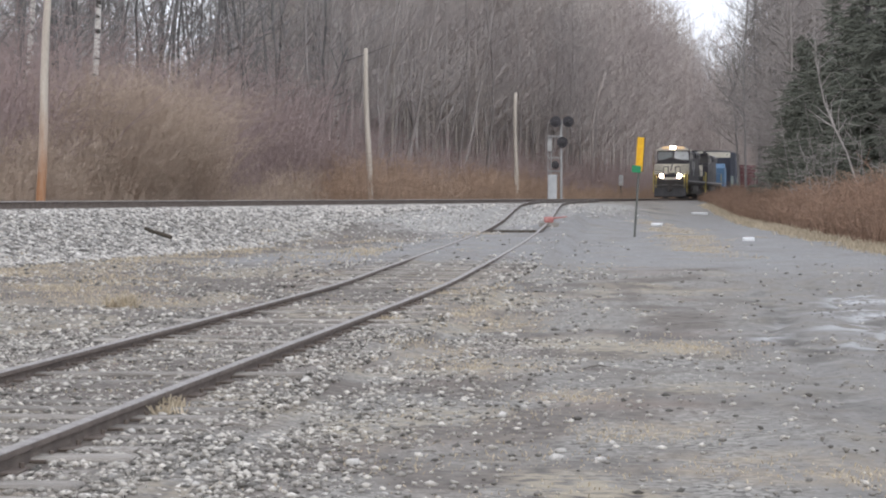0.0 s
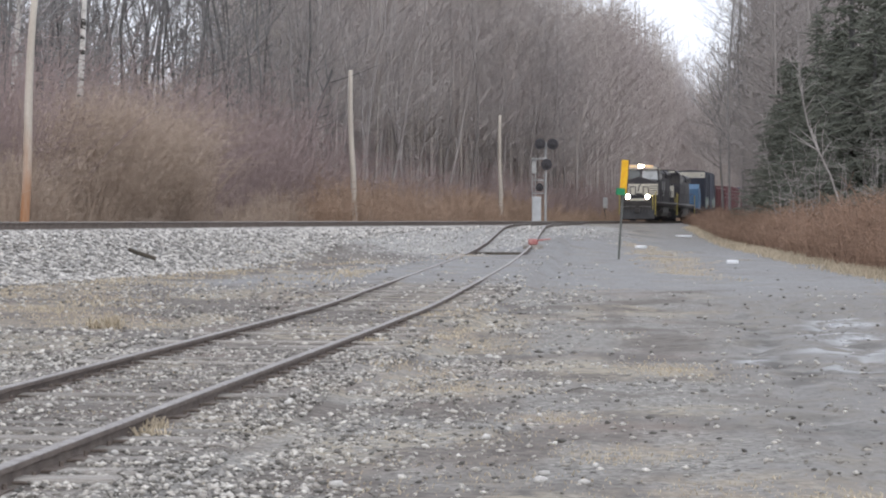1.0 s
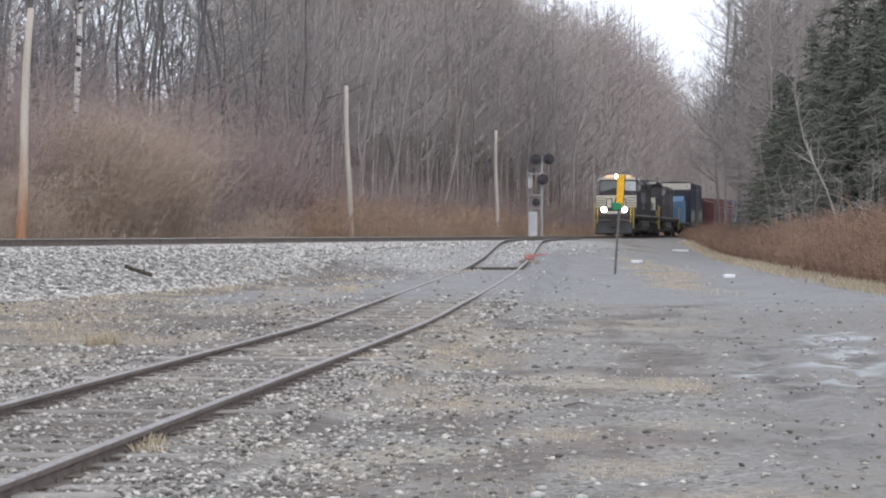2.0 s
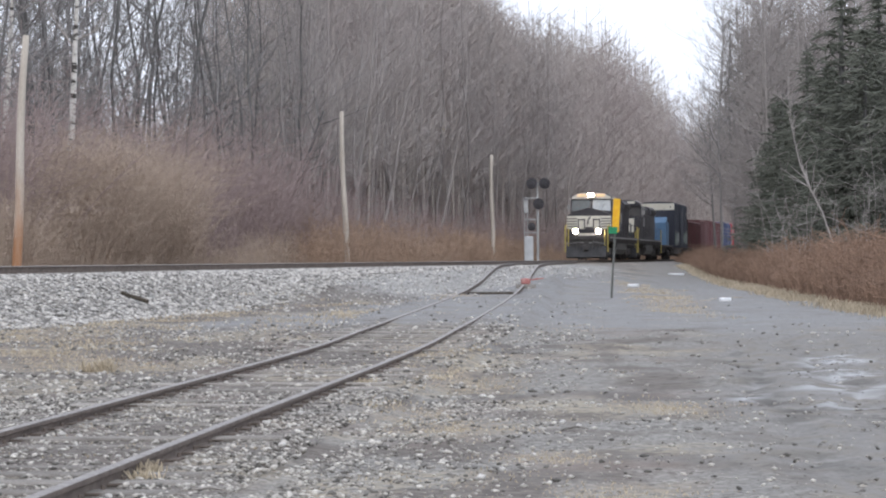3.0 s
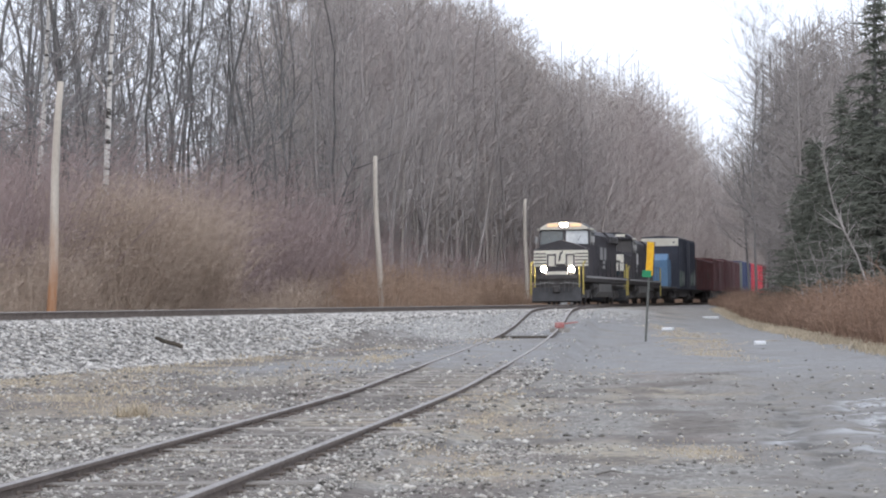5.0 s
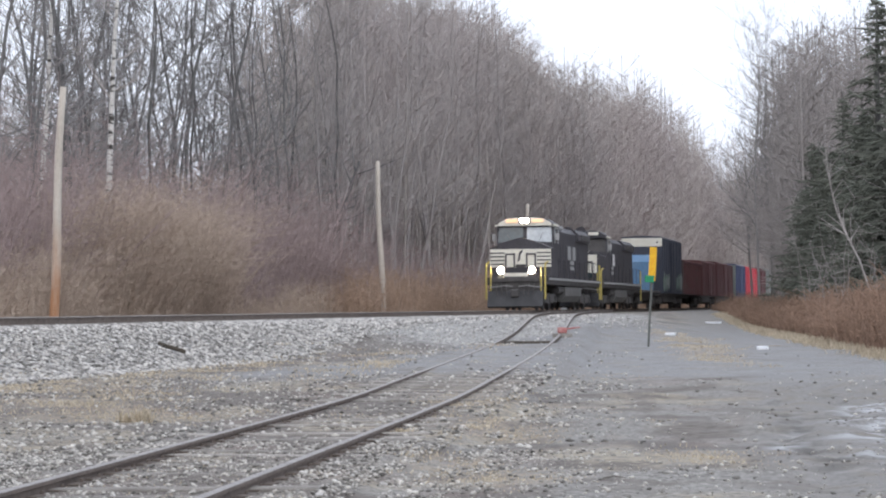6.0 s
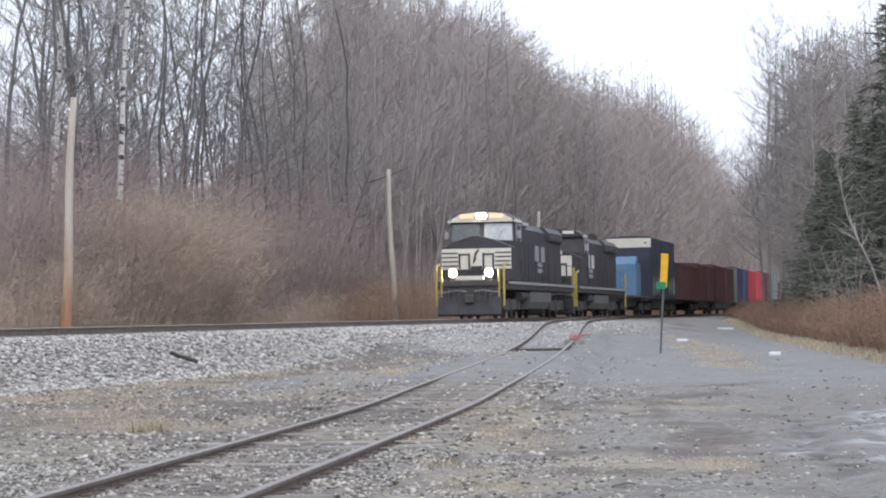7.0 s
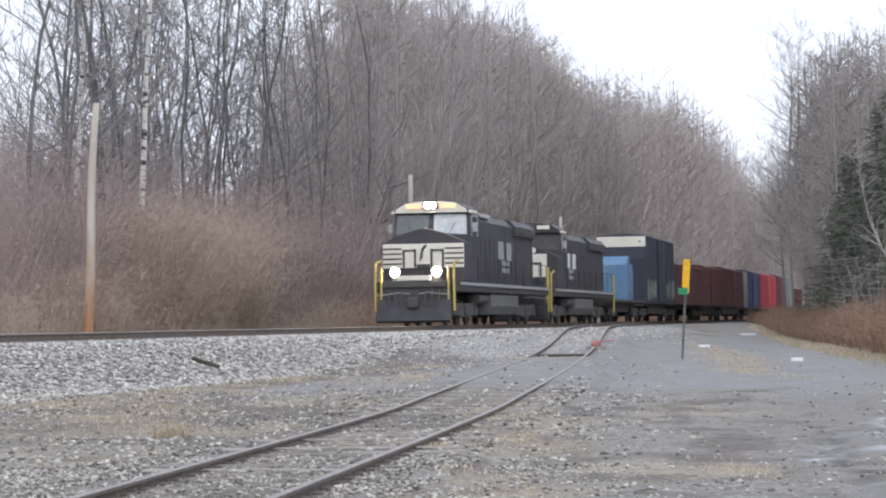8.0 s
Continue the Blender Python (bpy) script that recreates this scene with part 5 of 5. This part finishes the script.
def rust_weeds(rr):
    y = 112 + 70 * rr.random()
    x, yy = main_at(y, -rr.uniform(5.0, 8.5))
    return x, yy, 0.5 + 0.6 * float(vnoise(x, y, 6.0, 11))


brush_patch("tan_shrubs", "pale tan leafless shrubs in front of the thicket", M_TANBRUSH, 15, 4600, clumps, 2.0, 5.2, 0.012, 0.6, 4)
brush_patch("weed_fringe", "orange-brown dead weeds along the far side of the line", M_RUSTWEED, 16, 2600, rust_weeds, 1.4, 3.4, 0.016, 0.35, 3)


def verge(rr):
    while True:
        y = 46 + 140 * rr.random() ** 1.3
        edge = np.interp(y, [30, 50, 66, 100, 147, 180], [9.4, 9.9, 10.5, 13.1, 16.5, 19.5])
        x = edge + 7 * rr.random() ** 1.5
        if x / y < 0.22:
            return x, y, (0.55 + 0.5 * min(1, (x - edge) / 1.2)) * (1 + 0.16 * math.sin(y * 0.23 + x)) * (1.0 - 0.25 * min(1, max(0, (y - 70) / 60)))


brush_patch("verge_brush", "rust-brown dead weeds and brambles beside the road", M_HEDGE, 7, 10000, verge, 0.9, 1.75, 0.016, 0.42, 3)


brush_patch("saplings", "thin bare saplings in front of the spruces", M_TWIG, 17, 60, yard_side(0.146, 0.22, 84, 100), 2.5, 6.0, 0.012, 0.2, 6)


def leaning_birch():
    t = thing("birch_tree", "thin pale birch leaning beside the spruces", "tree", pose(0.166 * 92, 92, float(ground_z(0.166 * 92, 92))))
    pts = [(0.55, 0, -0.2), (0.4, 0, 1.6), (0.0, 0, 2.8), (-0.55, 0, 3.9), (-0.85, 0, 4.7), (-1.05, 0, 5.6), (-1.2, 0, 6.6), (-1.25, 0, 7.2)]
    g = Geo()
    g.loft(pts, [0.042, 0.04, 0.037, 0.033, 0.028, 0.022, 0.016, 0.008], 7)
    part("trunk", g, M_TWIG, t, smooth=True)
    tw = Twigs()
    rr = random.Random(31)
    for i in range(22):
        j = rr.randrange(2, 7)
        u = rr.random()
        b = tuple(pts[j][c] + (pts[j + 1][c] - pts[j][c]) * u for c in range(3))
        e = (b[0] + rr.gauss(0, 0.6), b[1] + rr.gauss(0, 0.6), b[2] + rr.uniform(0.2, 1.1))
        tw.tube(b, e, 0.018, 0.008)
    part("crown", tw, M_TWIG, t)


leaning_birch()


def far_post():
    x, y = 0.0732 * 232, 232.0
    z = float(ground_z(x, y))
    p = thing("mile_post", "short pale post beside the distant main line", "post", pose(x, y, z))
    part("post", Geo().tube((0, 0, -0.2), (0, 0, 3.0 - z), 0.08, 0.08, 8), M_POST, p)
    part("plate", Geo().box(-0.22, 0.22, -0.11, -0.085, 2.5 - z, 3.5 - z, 0.01), M_SILVER, p, "pale blank plate")


far_post()


# ---- stones, grass and litter ----
def stone_template(seed, n):
    """A small angular stone of 8 or 20 faces."""
    if n == 8:
        v = np.array([(1, 0, 0), (-1, 0, 0), (0, 1, 0), (0, -1, 0), (0, 0, 1), (0, 0, -1)], float)
        f = np.array([(0, 2, 4), (2, 1, 4), (1, 3, 4), (3, 0, 4), (2, 0, 5), (1, 2, 5), (3, 1, 5), (0, 3, 5)])
    else:
        bm = bmesh.new()
        bmesh.ops.create_icosphere(bm, subdivisions=1, radius=1.0)
        v = np.array([x.co[:] for x in bm.verts])
        f = np.array([[x.index for x in q.verts] for q in bm.faces])
        bm.free()
    r = np.random.RandomState(seed)
    return v * (1 + r.uniform(-0.42, 0.42, v.shape)), f


def stones(name, label, material, seed, x, y, size, n, sink=0.35):
    """Many stones in one mesh, each turned and stretched at random, half sunk in the ground."""
    r = np.random.RandomState(seed)
    v, f = stone_template(seed, n)
    m = len(x)
    a = r.uniform(0, 2 * np.pi, m)
    sc = np.stack([size * r.uniform(0.75, 1.35, m), size * r.uniform(0.7, 1.2, m), size * r.uniform(0.5, 0.85, m)], -1)
    p = v[None] * sc[:, None]
    t = r.uniform(-0.6, 0.6, m)[:, None]
    py, pz = p[..., 1] * np.cos(t) - p[..., 2] * np.sin(t), p[..., 1] * np.sin(t) + p[..., 2] * np.cos(t)
    c, q = np.cos(a)[:, None], np.sin(a)[:, None]
    px, py = p[..., 0] * c - py * q, p[..., 0] * q + py * c
    z = ground_z(x, y) + size * sink
    out = np.stack([px + x[:, None], py + y[:, None], pz + z[:, None]], -1).reshape(-1, 3)
    ff = (np.arange(m)[:, None, None] * len(v) + f[None]).reshape(-1, 3)
    ob = new(name, quads_mesh(name, out, ff, material))
    return tagged(ob, label, "stones", kind="stuff")


def scatter(seed, m, y0, y1, power, test):
    r = np.random.RandomState(seed)
    y = (y0 ** power + (y1 ** power - y0 ** power) * r.random_sample(m)) ** (1 / power)
    x = y * r.uniform(-0.22, 0.205, m)
    k = test(x, y, r)
    return x[k], y[k], r


def patchy(x, y):
    return np.clip(0.5 + 1.3 * (vnoise(x, y * 0.6, 1.1, 7) - 0.5) + 0.6 * (vnoise(x, y, 0.4, 8) - 0.5), 0, 1)


def yard_stones():
    def yard(x, y, r):
        side = np.abs(x - side_x(y))
        on_rail = np.abs(side - 0.753) < 0.1
        fade = 1 - smooth01(-4.3, -1.5, x - road_x(y)) * 0.95
        cross = 1 - 0.85 * smooth01(40, 47, y)
        keep = r.random_sample(len(x)) < (0.35 + 0.65 * patchy(x, y)) * fade * cross
        on_tie = (side < 1.3) & (np.abs((y - 8) / 0.56 - np.round((y - 8) / 0.56)) < 0.2) & (r.random_sample(len(x)) < 0.7)
        sm = off_main(x, y)
        keep &= r.random_sample(len(x)) > 0.62 * smooth01(5.0, 6.0, sm) * (1 - smooth01(10.5, 12.5, sm)) * smooth01(24, 30, y) * smooth01(0.1, 0.4, vnoise(x, y, 2.2, 4))
        keep &= r.random_sample(len(x)) > 0.4 * (side < 0.72) * smooth01(10, 16, y)
        keep &= r.random_sample(len(x)) > 0.75 * spots_at(x, y, STRAW)
        return keep & ~on_rail & ~on_tie & (off_main(x, y) > 4.2)
    x, y, r = scatter(1, 90000, 9.0, 24, 1.6, yard)
    stones("gravel", "grey angular gravel stones over the yard", M_STONE, 1, x, y, 0.007 + 0.029 * r.random_sample(len(x)) ** 2.5, 8, 0.3)
    x, y, r = scatter(2, 46000, 24, 62, 1.6, yard)
    stones("gravel", "grey angular gravel stones over the yard", M_STONE, 2, x, y, 0.016 + 0.034 * r.random_sample(len(x)) ** 2, 8, 0.25)
    r = np.random.RandomState(3)
    m = 42000
    y = 33 + 62 * r.random_sample(m) ** 1.1
    s = r.uniform(0.95, 4.7, m)
    k = (r.random_sample(m) < 1 - 0.8 * smooth01(4.0, 4.7, s)) & (r.random_sample(m) < 1 - 0.75 * smooth01(66, 92, y))
    y, s = y[k], s[k]
    x = main_x(y) + s / COS
    stones("ballast", "pale grey crushed stone ballast of the main line", M_BALLAST, 4, x, y, 0.03 + 0.04 * r.random_sample(len(x)), 8, 0.2)
    m = 9000
    y = 56 + 52 * r.random_sample(m)
    s = r.uniform(1.0, 10.0, m)
    x = main_x(y) + s / COS
    side = np.abs(x - side_x(y))
    k = (r.random_sample(m) < 1 - smooth01(4, 10, s)) & (np.abs(side - 0.753) > 0.14) & (r.random_sample(m) < smooth01(52, 70, y))
    stones("ballast", "pale grey crushed stone on the slope by the crossing", M_BALLAST, 6, x[k], y[k], 0.022 + 0.035 * r.random_sample(k.sum()), 8, 0.1)
    m = 260
    y = r.uniform(14, 32, m)
    x = road_x(y) + r.choice([0.1, 0.75, 1.1, 1.5], m) + r.normal(0, 0.12, m)
    k = np.sin(y * 0.9) > -0.3
    stones("mud_clods", "dark wet mud clods along the road's ruts", M_MUD, 8, x[k], y[k], 0.008 + 0.024 * r.random_sample(k.sum()) ** 2, 20, -0.1)
    # larger pale stones, each one loose
    rr = random.Random(9)
    v, f = stone_template(7, 20)
    kinds = [quads_mesh("pale_stone", stone_template(70 + i, 20)[0], f, M_PALE) for i in range(4)]
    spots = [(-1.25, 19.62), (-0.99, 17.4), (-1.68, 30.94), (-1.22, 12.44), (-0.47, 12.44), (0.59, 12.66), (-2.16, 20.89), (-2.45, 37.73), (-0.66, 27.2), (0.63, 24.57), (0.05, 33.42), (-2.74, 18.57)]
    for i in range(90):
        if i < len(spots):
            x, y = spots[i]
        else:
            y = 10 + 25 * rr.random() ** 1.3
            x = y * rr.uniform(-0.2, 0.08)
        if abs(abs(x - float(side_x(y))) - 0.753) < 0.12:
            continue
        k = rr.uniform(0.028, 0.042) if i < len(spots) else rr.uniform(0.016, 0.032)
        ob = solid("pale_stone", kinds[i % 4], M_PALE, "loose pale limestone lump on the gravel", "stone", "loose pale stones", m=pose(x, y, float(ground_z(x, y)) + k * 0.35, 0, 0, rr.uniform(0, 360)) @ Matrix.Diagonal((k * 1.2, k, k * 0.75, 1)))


yard_stones()


def grass_tufts():
    g = Twigs()
    rr = random.Random(21)

    def tuft(x, y, h, n, spread):
        z = float(ground_z(x, y)) - 0.01
        for i in range(n):
            bx, by = x + rr.gauss(0, spread), y + rr.gauss(0, spread)
            k = h * rr.uniform(0.4, 1.0)
            a = rr.uniform(0, 6.28)
            ln = k * rr.uniform(0.2, 0.9)
            g.tube((bx, by, z), (bx + ln * math.cos(a), by + ln * math.sin(a), z + k), 0.004 + 0.00012 * y, 0.0015 + 0.00008 * y)

    for i in range(420):     # toe of the bank
        y = rr.uniform(30, 64)
        s = rr.choice((4.7, 5.1, 5.5, 7.3, 8.2)) + rr.gauss(0, 0.45)
        if math.sin(y * 0.33 + s * 2) + rr.gauss(0, 0.5) > -0.15:
            tuft(main_x(y) + s / COS, y, rr.uniform(0.03, 0.08), 15, 0.24)
    for i in range(1500):    # patches in the yard
        y = 10 + 40 * rr.random() ** 1.5
        x = y * rr.uniform(-0.2, 0.12)
        if math.sin(x * 1.4 + 1.2) * math.sin(y * 0.55 + 0.4) > 0.25 and x < float(road_x(y)) - 1.5 and off_main(x, y) > 5:
            tuft(x + rr.gauss(0, 0.25), y + rr.gauss(0, 0.5), rr.uniform(0.01, 0.035), 9, 0.13)
    for cx, cy, wx, wy in STRAW:     # thick in the straw patches
        for i in range(int(30 + 30 * min(wx * wy, 8)) if cy < 50 else 45):
            tuft(cx + rr.gauss(0, 0.6) * wx, cy + rr.gauss(0, 0.6) * wy, rr.uniform(0.008, 0.02) + 0.0006 * cy, 10, 0.14)
    for i in range(900):
        y = 42 + 115 * rr.random() ** 1.3
        edge = float(np.interp(y, [30, 50, 66, 100, 147, 180], [9.4, 9.9, 10.5, 13.1, 16.5, 19.5]))
        tuft(edge - rr.uniform(-0.3, 0.85) ** 2, y, rr.uniform(0.08, 0.24), 12, 0.18)
    for x, y, h in ((-1.72, 14.99, 0.08), (-1.71, 15.39, 0.1), (-0.57, 25.32, 0.08), (-3.88, 29.99, 0.2), (-4.11, 29.99, 0.14)):
        tuft(x, y, h, 60, 0.05)
    solid("dry_grass", g, M_STRAW, "straw-coloured dead grass tufts in the gravel", "grass", kind="stuff")


grass_tufts()


def litter():
    x, y = -6.21, 53.0
    g = Geo()
    pts = [(-0.3, 0, 0.15), (-0.12, 0.05, 0.07), (0.08, 0.0, 0.02), (0.3, -0.08, -0.05)]
    for a, b in zip(pts, pts[1:]):
        g.tube(a, b, 0.05, 0.046, 7)
    g.tube((-0.14, 0.05, 0.08), (-0.24, -0.1, -0.03), 0.03, 0.014, 6).tube((0.06, 0.0, 0.02), (0.12, 0.14, 0.08), 0.028, 0.012, 6)
    solid("rotten_log", g, M_LOG, "dark rotten piece of timber lying on the ballast", "log", m=pose(x, y, float(ground_z(x, y)) + 0.06))
    rr = random.Random(6)
    for x, y in ((-4.23, 39.37), (-2.76, 38.82), (-0.74, 19.28), (-5.23, 37.27), (-0.66, 44.37), (-1.4, 13.91), (-1.24, 14.26), (1.24, 19.28)):
        n = rr.uniform(0.05, 0.13)
        g = Geo().tube((-n, 0, 0), (0, 0.02, 0.015), 0.01, 0.009, 6).tube((0, 0.02, 0.015), (n, -0.01, 0.0), 0.009, 0.005, 6)
        solid("stick", g, M_TIE, "weathered broken stick lying on the gravel", "stick", "broken sticks", m=pose(x, y, float(ground_z(x, y)) + 0.012, 0, 0, rr.uniform(-25, 25)))
    rr = random.Random(3)
    for x, y, w in ((7.74, 88.0, 0.38), (12.67, 120.0, 0.75), (8.05, 64.0, 0.3)):
        solid("white_slab", Geo().box(-w / 2, w / 2, -0.25, 0.25, -0.06, 0.05, 0.025), M_PLASTIC, "white painted concrete slab lying by the road", "slab", "white slabs by the road", m=pose(x, y, float(ground_z(x, y)) + 0.05, 0, 0, rr.uniform(-20, 20)))
    x, y = 3.12, 74.0
    sw = thing("switch_stand", "low red-painted switch stand beside the yard track", "switch stand", pose(x + 0.1, y, float(ground_z(x, y)) + 0.0))
    part("base", Geo().box(-0.3, 0.3, -0.2, 0.2, -0.05, 0.12, 0.02), M_TIE, sw)
    part("body", Geo().box(-0.14, 0.14, -0.12, 0.12, 0.12, 0.3, 0.03), M_REDP, sw)
    part("lever", Geo().tube((0.1, 0, 0.25), (0.55, 0.1, 0.3), 0.025, 0.02, 6), M_REDP, sw)
    y = 68.0
    x = float(side_x(y))
    solid("crossing_timber", Geo().box(-0.66, 0.66, -0.16, 0.16, -0.1, 0.06, 0.02), M_LOG, "dark timber laid across between the yard rails", "timber", m=pose(x, y, float(side_z(y)) - 0.1))


litter()


# ---- motion ----
def train_pose(mid, half, t):
    """Pose of a vehicle whose middle lies mid metres behind the train's front, at t seconds."""
    y0 = 217.55
    y = y0 + (mid - V * t) * COS
    return pose(main_x(y), y, RAIL, 0, 0, math.degrees(math.atan2(-COS, -SIN)))


def motions():
    for car, mid, half in CARS:
        walk(car, [(t, train_pose(mid, half, t)) for t in np.arange(0, 8.01, 0.5)])
    for ob, x, r in WHEELS:
        walk(ob, [(k / 30, pose(x, 0, r, 0, math.degrees(V * k / 30 / r) % 360, 0)) for k in range(241)])


motions()
